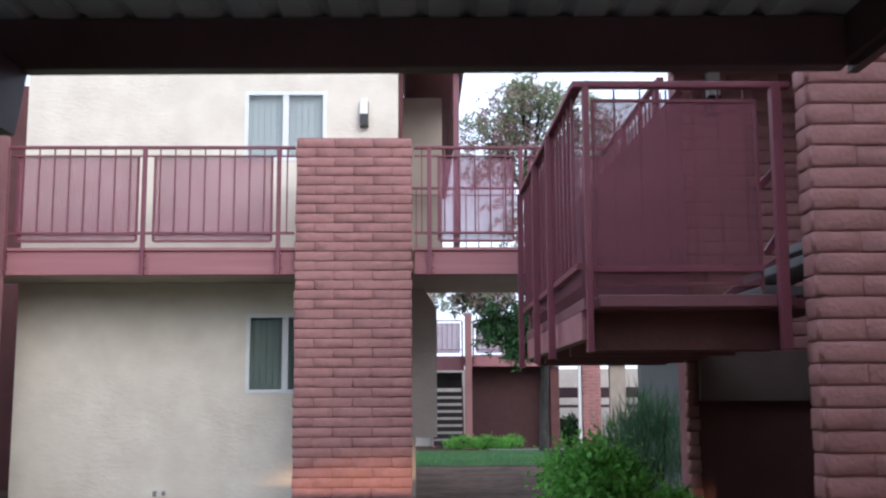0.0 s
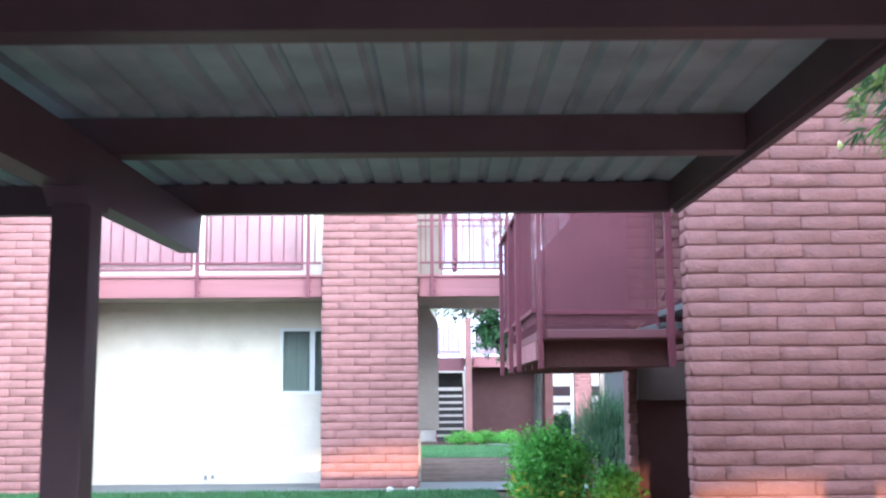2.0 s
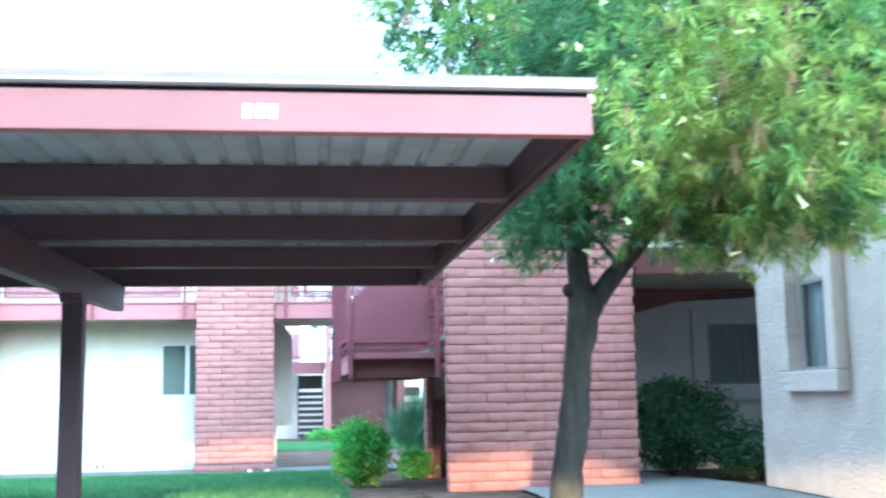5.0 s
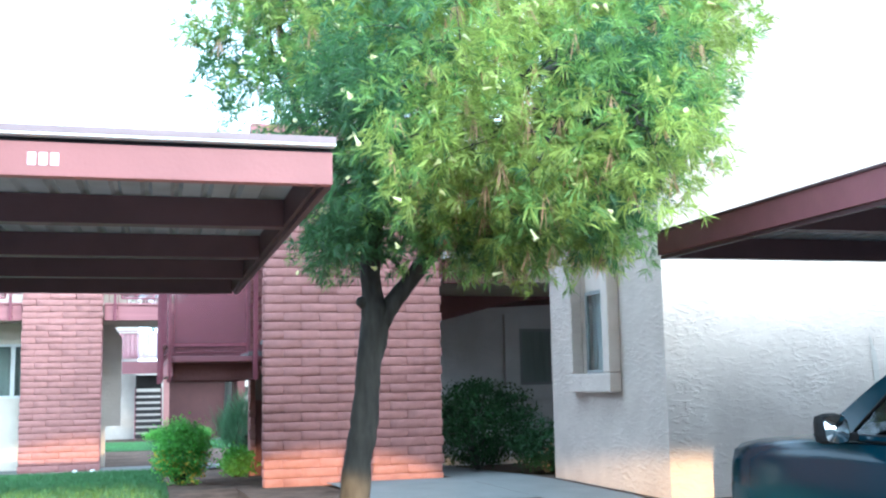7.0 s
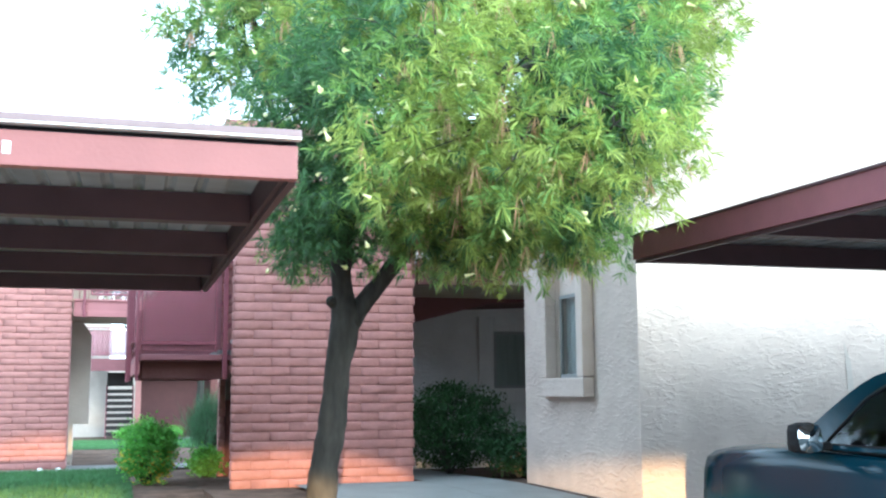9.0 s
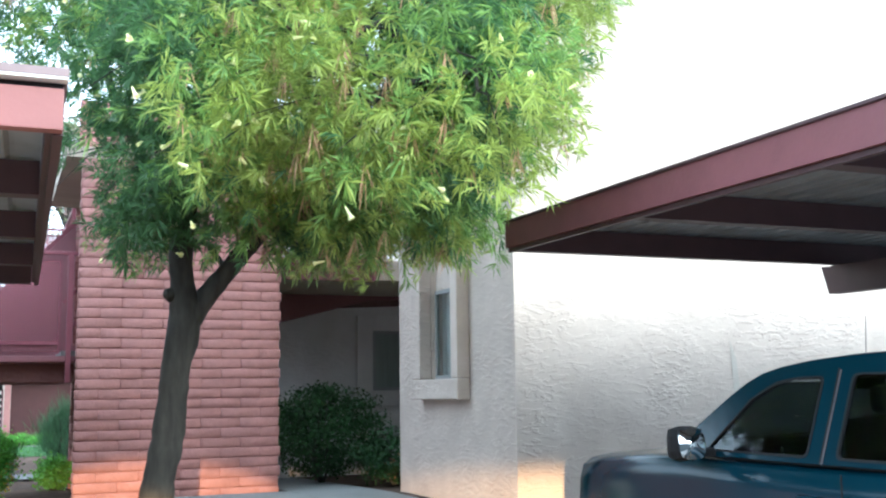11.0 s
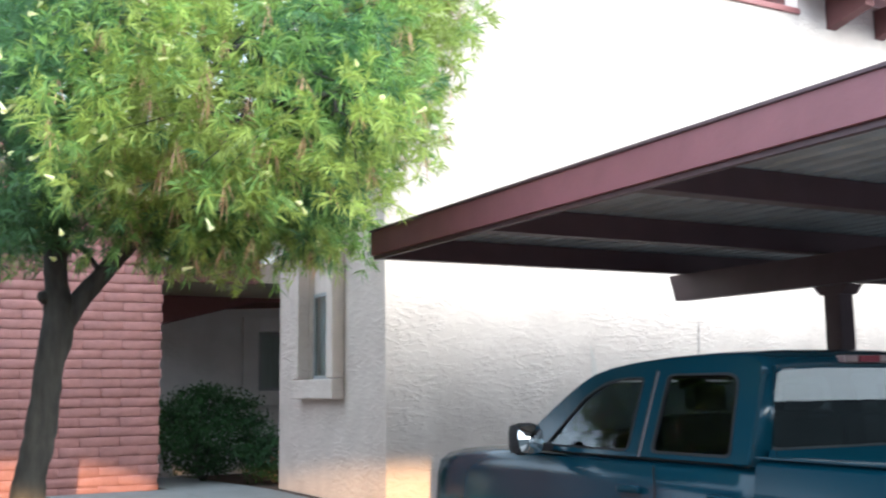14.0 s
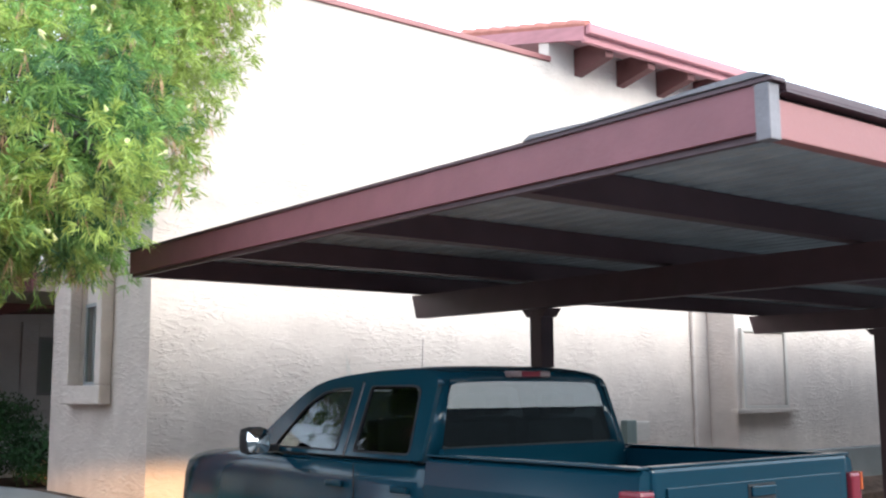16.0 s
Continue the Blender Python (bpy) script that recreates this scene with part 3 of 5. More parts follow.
def carport(at_x, sign, y0, depth, girders, x_far, label, marks, turn, fall, reach, post_in):
    """A steel carport: ribbed deck on purlins, girders and posts. at_x: its open end; sign: which way it runs on; fall: drop to the back; reach: girder ends past the eave."""
    c = thing("carport", (girders[0], y0 - 1.65, -0.22), label, "carport", "parking carports")
    c.rotation_euler.z = radians(turn)
    x0, x1 = sorted((at_x, x_far))
    y1 = y0 - depth
    ys = [y0 - 1.51 * k for k in range(5)]
    xa, xb = (x0 + 0.058, x1) if sign > 0 else (x0, x1 - 0.058)

    def dz(y):
        return -fall * (y0 - y) / depth

    def rake(xl, xr, ya, yb, za, zb):
        """A board that follows the fall of the roof."""
        return prism([(ya, za + dz(ya)), (yb, za + dz(yb)), (yb, zb + dz(yb)), (ya, zb + dz(ya))], xl, xr, "x")

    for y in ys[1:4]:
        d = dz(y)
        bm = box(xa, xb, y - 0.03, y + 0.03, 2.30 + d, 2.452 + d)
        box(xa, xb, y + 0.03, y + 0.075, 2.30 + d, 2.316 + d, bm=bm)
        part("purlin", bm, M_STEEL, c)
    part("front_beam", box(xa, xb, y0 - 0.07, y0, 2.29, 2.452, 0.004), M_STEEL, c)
    d = dz(y1)
    part("back_fascia", box(xa, xb if sign > 0 else at_x - 0.003, y1, y1 + 0.06, 2.289 + d, 2.428 + d, 0.004), M_CARPORT_FASCIA, c, "faded red steel fascia")
    e0, e1 = (at_x, at_x + 0.055) if sign > 0 else (at_x - 0.055, at_x)
    # End boards get darker paint than the back: their shade as colour.
    part("end_fascia", rake(e0, e1, y1 if sign > 0 else y1 + 0.063, y0, 2.312, 2.480), M_TRIM if sign > 0 else M_STEEL, c)
    part("end_flange", rake(e0 + 0.022, e1, y1 + (0.004 if sign > 0 else 0.063), y0, 2.285, 2.310), M_STEEL, c)
    part("end_flashing", rake(e0 - 0.012, e1 + 0.012, y1 - 0.03 if sign > 0 else y1 + 0.083, y0 + 0.015, 2.482, 2.497), M_STEEL if sign > 0 else M_FLASH, c)
    part("back_flashing", box(xa + 0.016 * (sign > 0), xb if sign > 0 else at_x + 0.010, y1 - 0.025, y1 + 0.08, 2.461 + d, 2.492 + d, 0.004), M_FLASH if sign < 0 else M_STEEL, c)
    if sign > 0:
        part("corner_cap", box(e0 - 0.008, e0 + 0.052, y1 - 0.012, y1 + 0.05, 2.277 + d, 2.480 + d, 0.004), M_GALV, c, "grey galvanised corner cap")
        part("lifted_flashing", prism([(y1 - 0.02, 2.500 + d), (y1 + 0.35, 2.503 + dz(y1 + 0.35)), (y1 + 0.9, 2.499 + dz(y1 + 0.9)), (y1 + 1.25, 2.499 + dz(y1 + 1.25)), (y1 + 1.2, 2.520 + dz(y1 + 1.2)), (y1 + 0.85, 2.508 + dz(y1 + 0.85)), (y1 + 0.4, 2.516 + dz(y1 + 0.4)), (y1 + 0.05, 2.527 + d)], e0 - 0.02, e0 + 0.05, "x"), M_GALV, c, "bare galvanised flashing, bent and lifted")
    part("gutter_lip", box(xa + 0.016, xb - 0.016 if sign > 0 else at_x + 0.008, y1 - 0.027, y1 + 0.03, 2.452 + d, 2.460 + d), M_WHITE if sign < 0 else M_STEEL, c)
    # Black strip stands in for the shadow under the flashing.
    part("gap_shadow", box(xa + 0.016, xb - 0.016 if sign > 0 else at_x - 0.006, y1 + 0.035, y1 + 0.06, 2.429 + d, 2.4515 + d), M_PLASTIC, c)
    # ribbed sheet, ribs along the fall
    bm = bmesh.new()
    prof, x = [], x0 + 0.056
    while x < x1 - 0.16:
        prof += [(x, 2.456), (x + 0.092, 2.456), (x + 0.112, 2.478), (x + 0.132, 2.478)]
        x += 0.152
    prof.append((x1 - 0.056, 2.456))
    back = y1 + 0.062
    lower_a = [bm.verts.new((u, back, z + dz(back))) for u, z in prof]
    lower_b = [bm.verts.new((u, y0 + 0.0, z)) for u, z in prof]
    upper_a = [bm.verts.new((u, back, z + dz(back) + 0.003)) for u, z in prof]
    upper_b = [bm.verts.new((u, y0 + 0.0, z + 0.003)) for u, z in prof]
    for i in range(len(prof) - 1):
        bm.faces.new((lower_a[i], lower_b[i], lower_b[i + 1], lower_a[i + 1]))
        bm.faces.new((upper_a[i], upper_a[i + 1], upper_b[i + 1], upper_b[i]))
        bm.faces.new((lower_b[i], upper_b[i], upper_b[i + 1], lower_b[i + 1]))
        bm.faces.new((lower_a[i], lower_a[i + 1], upper_a[i + 1], upper_a[i]))
    part("eave_closure", box(xa, xb, y0 + 0.002, y0 + 0.014, 2.44, 2.492), M_STEEL, c)
    part("roof_deck", bm, M_DECK, c, "galvanised ribbed steel roof deck")
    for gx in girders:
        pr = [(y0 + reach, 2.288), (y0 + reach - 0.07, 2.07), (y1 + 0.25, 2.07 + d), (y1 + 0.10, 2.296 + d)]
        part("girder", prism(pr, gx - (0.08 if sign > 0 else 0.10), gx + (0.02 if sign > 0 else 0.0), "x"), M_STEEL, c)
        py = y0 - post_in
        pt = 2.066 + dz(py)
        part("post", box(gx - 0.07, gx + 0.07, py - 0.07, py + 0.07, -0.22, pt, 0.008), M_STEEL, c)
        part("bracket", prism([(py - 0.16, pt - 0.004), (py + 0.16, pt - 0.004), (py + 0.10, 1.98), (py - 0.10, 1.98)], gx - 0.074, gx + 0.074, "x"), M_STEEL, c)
        for k in (-1, 1):
            part("bolt", tube([(gx - 0.080, py + 0.05 * k, 2.02), (gx - 0.072, py + 0.05 * k, 2.02)], [0.012, 0.012], 6), M_STEEL, c)
    for mx in marks:
        for k in range(3):
            part("number_mark", box(mx + k * 0.043, mx + k * 0.043 + 0.030, y1 - 0.004, y1 - 0.001, 2.333 + d, 2.383 + d), M_MARK, c, "white painted mark")
    return c


carport(1.357, -1, 3.26, 5.93, (-1.27, -6.47, -11.67), -14.5, "dark maroon steel carport with ribbed metal roof", (0.14, -2.45), -1.3, 0.08, -0.03, 1.96)
carport(4.225, 1, 0.03, 5.91, (7.12, 12.32, 17.52), 25.0, "maroon steel carport sheltering a parked pickup", (), -1.0, 0.06, 0.12, 1.61)

# ---- stuccoed block beside the second carport ----
EX, EY, ETOP = 5.03, 1.5, 5.58
part_w = structure("wall_stucco_west", wall_holes(EY + 0.2, 4.2, 0.0, ETOP, EX, EX + 0.2, [(2.55, 3.31, 1.46, 5.2)], "x"), M_STUCCO, "cream lace-stucco wall", "wall")
structure("wall_stucco_south", box(EX, 18.2, EY, EY + 0.2, -0.1, ETOP), M_STUCCO, "cream lace-stucco wall glowing in low light", "wall")
structure("wall_stucco_north", box(EX + 0.2, 9.0, 4.0, 4.2, 0.0, ETOP), M_PASSAGE, "shaded stucco wall of the passage", "wall")
structure("coping", box(EX - 0.03, 10.3, EY - 0.035, EY + 0.23, ETOP + 0.002, ETOP + 0.07, 0.01), M_CARPORT_FASCIA, "thin red metal coping on the parapet", "coping")
bay = thing("window_3", (EX - 0.1, 3.1, 1.28), "stucco bay surround with narrow recessed window", "window", "", "structure")
part("sill", box(EX - 0.13, EX - 0.002, 2.40, 3.54, 1.28, 1.47, 0.015), M_STUCCO, bay)
part("jamb", box(EX - 0.13, EX - 0.002, 2.40, 2.55, 1.474, 5.0, 0.015), M_STUCCO, bay)
part("jamb", box(EX - 0.13, EX - 0.002, 3.31, 3.54, 1.474, 5.0, 0.015), M_STUCCO, bay)
part("spandrel", box(EX + 0.05, EX + 0.09, 2.55, 3.31, 2.34, 5.0), M_STUCCO, bay)
bm = box(EX + 0.04, EX + 0.08, 2.55, 2.585, 1.475, 2.335)
box(EX + 0.04, EX + 0.08, 3.275, 3.31, 1.475, 2.335, bm=bm)
box(EX + 0.04, EX + 0.08, 2.585, 3.275, 1.475, 1.51, bm=bm)
box(EX + 0.04, EX + 0.08, 2.585, 3.275, 2.30, 2.335, bm=bm)
part("window_frame", bm, M_GREYPOST, bay)
part("pane", box(EX + 0.055, EX + 0.062, 2.585, 3.275, 1.51, 2.30), M_GLASS, bay).visible_shadow = False
bm = bmesh.new()
for i in range(9):
    box(EX + 0.12 + 0.01 * (i % 2), EX + 0.13 + 0.01 * (i % 2), 2.56 + 0.083 * i, 2.56 + 0.083 * i + 0.08, 1.48, 2.34, bm=bm)
part("curtain", bm, M_BLIND, bay)
# second bay, conduit, meter box
bay2 = thing("window_4", (13.9, 1.02, 1.0), "blanked window with thin frame and sill on a projecting stucco bay", "window", "", "structure")
part("bay", box(13.28, 18.2, 1.02, EY - 0.002, -0.1, 5.45, 0.05), M_STUCCO, bay2, "projecting stucco bay")
part("panel", box(13.42, 14.36, 0.985, 1.018, 1.17, 2.17, 0.01), M_STUCCO, bay2)
part("sill", box(13.12, 14.56, 0.90, 1.018, 1.06, 1.12, 0.01), M_STUCCO, bay2)
bm = box(13.36, 13.415, 0.96, 1.018, 1.122, 2.235, 0.006)
box(14.365, 14.42, 0.96, 1.018, 1.122, 2.235, 0.006, bm=bm)
box(13.415, 14.365, 0.96, 1.018, 2.18, 2.235, 0.006, bm=bm)
box(13.415, 14.365, 0.96, 1.018, 1.122, 1.165, 0.006, bm=bm)
part("frame", bm, M_STUCCO_GREY, bay2)
con = thing("conduit", (12.94, EY, 0.2), "painted vertical conduit on the stucco wall", "pipe")
part("pipe", tube([(12.94, EY - 0.035, 0.15), (12.94, EY - 0.035, 2.0), (12.94, EY - 0.035, 5.4)], [0.03] * 3, 8), M_STUCCO, con)
mb = thing("meter_box", (11.75, EY, 0.65), "grey metal utility box on the wall", "utility box")
part("body", box(11.44, 11.63, EY - 0.11, EY - 0.004, 0.68, 1.0, 0.01), M_BLIND_DARK, mb)
part("cover", box(11.65, 11.92, EY - 0.08, EY - 0.004, 0.72, 0.98, 0.01), M_STUCCO_GREY, mb)
structure("wall_patch", box(7.25, 8.45, EY - 0.005, EY - 0.001, 0.3, 1.74), M_STUCCO, "slightly proud repair patch in the stucco", "wall patch")
structure("wall_stain", prism([(7.20, 1.79), (7.225, 1.74), (7.27, 1.60), (7.29, 1.38), (7.285, 1.12), (7.235, 1.05), (7.22, 1.4), (7.208, 1.65)], EY - 0.0065, EY - 0.0055), M_STUCCO_GREY, "grey plaster smear at the edge of the patch", "wall stain")
# tiled eave of the taller part
ev = thing("tile_roof", (14, 1.2, 5.6), "clay tile roof eave with maroon rafter tails", "roof", "", "structure")
part("fascia", box(10.3, 22.0, 0.86, 0.93, 5.68, 5.86, 0.01), M_FASCIA, ev)
part("gutter", box(10.3, 22.0, 0.77, 0.855, 5.77, 5.90, 0.02), M_FASCIA, ev)
part("deck", prism([(0.93, 5.83), (4.0, 6.55), (4.0, 6.63), (0.93, 5.91)], 10.34, 22.0, "x"), M_FASCIA, ev)
part("bargeboard", prism([(0.86, 5.70), (3.1, 6.20), (3.1, 6.36), (0.86, 5.88)], 10.28, 10.335, "x"), M_FASCIA, ev)
for i in range(9):
    x = 10.75 + i * 0.82
    part("rafter_tail", prism([(0.94, 5.60), (1.498, 5.48), (1.498, 5.84), (0.94, 5.82)], x, x + 0.14, "x"), M_BROWNWALL, ev)
for i in range(8):
    y = 0.84 + i * 0.3
    part("roof_tile", tube([(10.34, y, 5.90 + 0.224 * i * 0.3), (10.34, y + 0.32, 5.985 + 0.224 * i * 0.3)], [0.06, 0.075], 8), M_TILE, ev)
structure("wall_upper_south", box(10.3, 18.2, EY + 0.01, EY + 0.19, ETOP + 0.002, 5.9), M_STUCCO, "cream stucco wall under the eave", "wall")

# ---- passage between the blocks ----
structure("wall_passage", box(3.6, 9.0, 8.2, 8.4, -0.1, 5.5), M_PASSAGE, "shaded stucco wall at the end of the passage", "wall")
# Darker maroon than other fascias: the passage's shade put into the colour.
structure("fascia_passage", box(3.985, 5.02, 4.96, 5.04, 2.60, 2.90, 0.01), M_BROWNWALL, "walkway fascia over the passage, shade put into its maroon", "fascia")
structure("balcony_passage", box(3.98, 9.0, 5.05, 8.19, 2.63, 2.86), M_SOFFIT, "shaded walkway slab over the passage", "balcony")
structure("wall_passage_east", box(9.0, 9.2, 4.0, 8.4, -0.1, 2.86), M_PASSAGE, "shaded stucco wall closing the passage", "wall")
structure("stair_soffit", prism([(4.0, 2.15), (4.0, 2.625), (6.9, 2.625), (5.6, 2.56)], 6.9, 8.18), M_BROWNWALL, "sloping dark underside of a stair", "stair")
pw = thing("window_5", (6.6, 8.19, 1.42), "dark passage window with drawn curtain", "window", "", "structure")
bm = box(5.86, 6.1, 8.13, 8.197, 1.16, 2.46, 0.01)
box(7.2, 7.44, 8.13, 8.197, 1.16, 2.46, 0.01, bm=bm)
box(6.1, 7.2, 8.13, 8.197, 1.16, 1.38, 0.01, bm=bm)
box(6.1, 7.2, 8.13, 8.197, 2.24, 2.46, 0.01, bm=bm)
part("surround", bm, M_PASSAGE, pw, "raised stucco surround")
bm = box(6.102, 6.15, 8.15, 8.195, 1.382, 2.238)
box(7.15, 7.198, 8.15, 8.195, 1.382, 2.238, bm=bm)
box(6.15, 7.15, 8.15, 8.195, 1.382, 1.425, bm=bm)
box(6.15, 7.15, 8.15, 8.195, 2.195, 2.238, bm=bm)
box(6.625, 6.675, 8.152, 8.193, 1.425, 2.195, bm=bm)
part("window_frame", bm, M_GREYPOST, pw)
part("curtain", box(6.15, 7.15, 8.178, 8.19, 1.425, 2.195), M_CURTAIN, pw)

# ---- stair landing by the block tower ----
CX, CY, CX1 = 1.84, 4.78, 3.88
LX, LY1, LF = 0.80, 7.80, 5.06      # landing: side, back and front lines
landing = thing("stair_landing", (1.35, 6.4, 1.55), "maroon timber stair landing with steel railings", "landing")
part("deck", box(LX, 2.05, LF + 0.02, LY1 + 0.07, 1.69, 1.75, 0.006), M_TRIM, landing)
# Darker than the deck: shadow below its edge is in the colour.
part("front_fascia", box(LX + 0.08, CX - 0.01, LF + 0.17, LF + 0.23, 1.50, 1.688), M_BROWNWALL, landing)
part("front_edge", box(LX + 0.07, CX - 0.01, LF - 0.015, LF + 0.018, 1.70, 1.76, 0.006), M_TRIM, landing)
part("side_fascia", box(LX, LX + 0.06, LF + 0.1, LY1, 1.55, 1.688), M_FASCIA, landing)
for y in (5.4, 6.0, 6.6, 7.2, 7.7):
    part("joist", box(LX + 0.062, CX - 0.03, y, y + 0.05, 1.50, 1.688), M_TRIM, landing)
fl2 = thing("stair_flight", (1.4, 7.83, 1.75), "maroon boarded side of the stair rising from the landing", "stairs")
part("side_board", prism([(0.80, 1.755), (1.965, 1.755), (1.965, 3.50), (0.80, 2.24)], 7.60, 7.66), M_TRIM, fl2)
part("handrail", bar((0.80, 7.63, 2.28), (1.965, 7.63, 3.54), 0.05), M_RAIL, fl2)


def side_rail(name, x, y0, y1, z0, z1, label, posts, panel=True, group="stair railings"):
    r = thing(name, (x, (y0 + y1) / 2, z0), label, "railing", group)
    part("top_rail", box(x - 0.03, x + 0.03, y0, y1, z1 - 0.035, z1, 0.008), M_RAIL, r)
    part("bottom_rail", box(x - 0.015, x + 0.015, y0, y1, z0 + 0.13, z0 + 0.16), M_RAIL, r)
    for y in posts:
        part("post", box(x - 0.045, x - 0.005, y - 0.02, y + 0.02, z0 - 0.27, z1 - 0.035, 0.004), M_RAIL, r)
    n = round((y1 - y0) / 0.15)
    for i in range(1, n):
        y = y0 + (y1 - y0) * i / n
        part("baluster", box(x - 0.007, x + 0.007, y - 0.007, y + 0.007, z0 + 0.16, z1 - 0.035), M_RAIL, r)
    if panel:
        part("screen_panel", box(x + 0.02, x + 0.026, y0 + 0.08, y1 - 0.08, z0 + 0.06, z1 - 0.10), M_SCREEN_DENSE, r, "maroon woven privacy screen")
    return r


side_rail("railing", LX - 0.02, LF + 0.0, LY1, 1.755, 2.82, "maroon steel railing along the landing", (6.0, 6.75, LY1 - 0.03))
front = thing("railing", (1.3, LF, 1.755), "maroon steel landing railing with privacy screen", "railing", "stair railings")
part("top_rail", box(LX - 0.045, CX, LF - 0.05, LF + 0.0, 2.785, 2.82, 0.008), M_RAIL, front)
part("bottom_rail", box(LX, CX - 0.17, LF - 0.04, LF - 0.015, 1.87, 1.90), M_RAIL, front)
part("post", box(LX + 0.004, LX + 0.034, LF - 0.062, LF - 0.018, 1.48, 2.785, 0.004), M_RAIL, front)
part("post", box(1.735, 1.785, LF - 0.07, LF - 0.02, 1.49, 2.785, 0.004), M_RAIL, front)
part("screen_panel", box(0.866, 1.66, LF - 0.012, LF - 0.006, 1.80, 2.718), M_SCREEN_DENSE, front, "maroon woven privacy screen")
bm = box(0.85, 0.864, LF - 0.018, LF - 0.002, 1.78, 2.735)
box(0.864, 1.662, LF - 0.018, LF - 0.002, 2.72, 2.735, bm=bm)
box(1.662, 1.676, LF - 0.018, LF - 0.002, 1.78, 2.735, bm=bm)
part("panel_frame", bm, M_RAIL, front)
for i in range(7):
    x = LX + 0.17 + i * 0.13
    part("baluster", box(x - 0.004, x + 0.004, LF + 0.0, LF + 0.01, 1.90, 2.785), M_RAIL, front)
for dx, z in ((0.0, 2.30), (0.04, 1.98)):
    part("stair_handrail", bar((1.70 + dx, LF + 0.12, z), (1.835, LF + 0.12, z + 0.14), 0.035), M_RAIL, front)
climb = thing("stair_flight", (2.6, 5.7, 1.75), "open stair with pale concrete treads behind the block screen wall", "stairs")
for k in range(9):
    part("tread", box(1.70 + 0.25 * k, 2.0 + 0.25 * k, 5.15, 6.28, 1.765 + 0.17 * k, 1.815 + 0.17 * k, 0.008), M_CONC, climb, "pale green-grey concrete tread")
part("stringer", bar((1.75, 6.31, 1.70), (3.80, 6.31, 3.10), 0.05, 0.2), M_TRIM, climb)
wall_lamp((2.25, 7.83, 3.40), (0, -1), "outdoor wall lamp with pale glass")

# walkway joining the blocks, with its railing
rail_section("railing", 3.9, 5.0, 4.92, 2.91, 3.98, True, "maroon steel railing with screen over the passage", RG)
structure("pillar_gallery", box(2.40, 3.3, 11.4, 11.62, 0.0, 2.615, 0.02), M_GREYPOST, "grey stucco pier under the walkway", "pillar")
structure("balcony_gallery", box(2.02, 3.6, 8.3, 12.19, 2.62, 2.858), M_SOFFIT, "tan walkway slab joining the blocks", "balcony")
side_rail("railing", 2.0, 8.4, 12.1, 2.862, 3.90, "maroon steel walkway railing with privacy screen", (8.45, 9.9, 11.4))
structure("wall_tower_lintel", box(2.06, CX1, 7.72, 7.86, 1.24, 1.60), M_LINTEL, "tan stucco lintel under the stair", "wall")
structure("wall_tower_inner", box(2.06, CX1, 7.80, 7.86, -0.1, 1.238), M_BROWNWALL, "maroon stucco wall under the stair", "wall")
structure("wall_tower_back", box(1.99, CX1, 7.865, 8.1, -0.1, 5.2), M_MORTAR, "rose-painted block wall behind the stair", "wall")

# Out-of-view slab, added only to darken the stair and landing.
structure("ceiling_stair", box(1.66, CX1, CY + 0.002, 7.862, 3.765, 3.88), M_SOFFIT, "unseen slab added to shade the stair", "ceiling")

# ---- far block beyond the court ----
FY, FG = 33.0, -0.28


def fx(u):
    """Far-block plan offsets grown from the court's centre line."""
    return u * 1.27


far = thing("apartment_block", (4, 34, FG), "far two-storey block with maroon walls and balconies", "building")
part("wall", box(fx(1.30), fx(3.45), FY + 1.0, FY + 1.2, FG, 2.31), M_FARWALL, far)
part("wall", box(-8, fx(0.4), FY + 1.6, FY + 1.8, FG, 5.5), M_STUCCO_GREY, far)
part("fascia", box(fx(1.30), fx(4.0), FY, FY + 0.1, 2.24, 2.60), M_FASCIA, far)
part("deck", box(fx(0.4), fx(7.0), FY + 0.11, FY + 1.5, 2.3, 2.55), M_SOFFIT, far)
part("fascia", box(-2, fx(1.1), FY, FY + 0.1, 2.12, 2.56), M_TRIM, far)
part("post", box(4.11, 4.38, FY + 0.2, FY + 0.4, FG, 2.235), M_BROWNWALL, far)
part("downpipe", box(4.93, 5.03, FY - 0.15, FY - 0.05, FG, 2.6, 0.01), M_WHITE, far)
part("beam", box(4.4, 8.5, FY + 3.0, FY + 3.2, 1.25, 1.60), M_STEEL, far)
part("beam", box(4.4, 8.5, FY + 3.0, FY + 3.2, 0.92, 1.02), M_STEEL, far)
part("wall", box(6.0, 6.5, FY + 0.3, FY + 0.5, FG, 2.6), M_SOFFIT, far)
for x0, x1 in ((-1.5, fx(1.05)), (fx(1.32), fx(3.9))):
    rail_section("railing", x0, x1, FY - 0.05, 2.6, 3.68, True, "far maroon balcony railing with screens", "far balcony railings")
st = thing("open_stair", (0.9, 33.5, FG), "open stair with dark treads and light showing between", "stairs")
for k in range(8):
    part("tread", box(fx(0.35), fx(1.08), FY + 0.4 + 0.1 * k, FY + 0.75 + 0.1 * k, FG + 0.06 + 0.22 * k, FG + 0.20 + 0.22 * k), M_DARK, st)
part("landing", box(fx(0.35), fx(1.08), FY + 1.1, FY + 1.6, FG + 1.86, FG + 2.36), M_DARK, st)
part("stringer", bar((fx(0.35), FY + 0.4, FG), (fx(0.35), FY + 1.3, FG + 1.9), 0.06), M_TRIM, st)
part("stringer", bar((fx(1.08), FY + 0.4, FG), (fx(1.08), FY + 1.3, FG + 1.9), 0.06), M_TRIM, st)

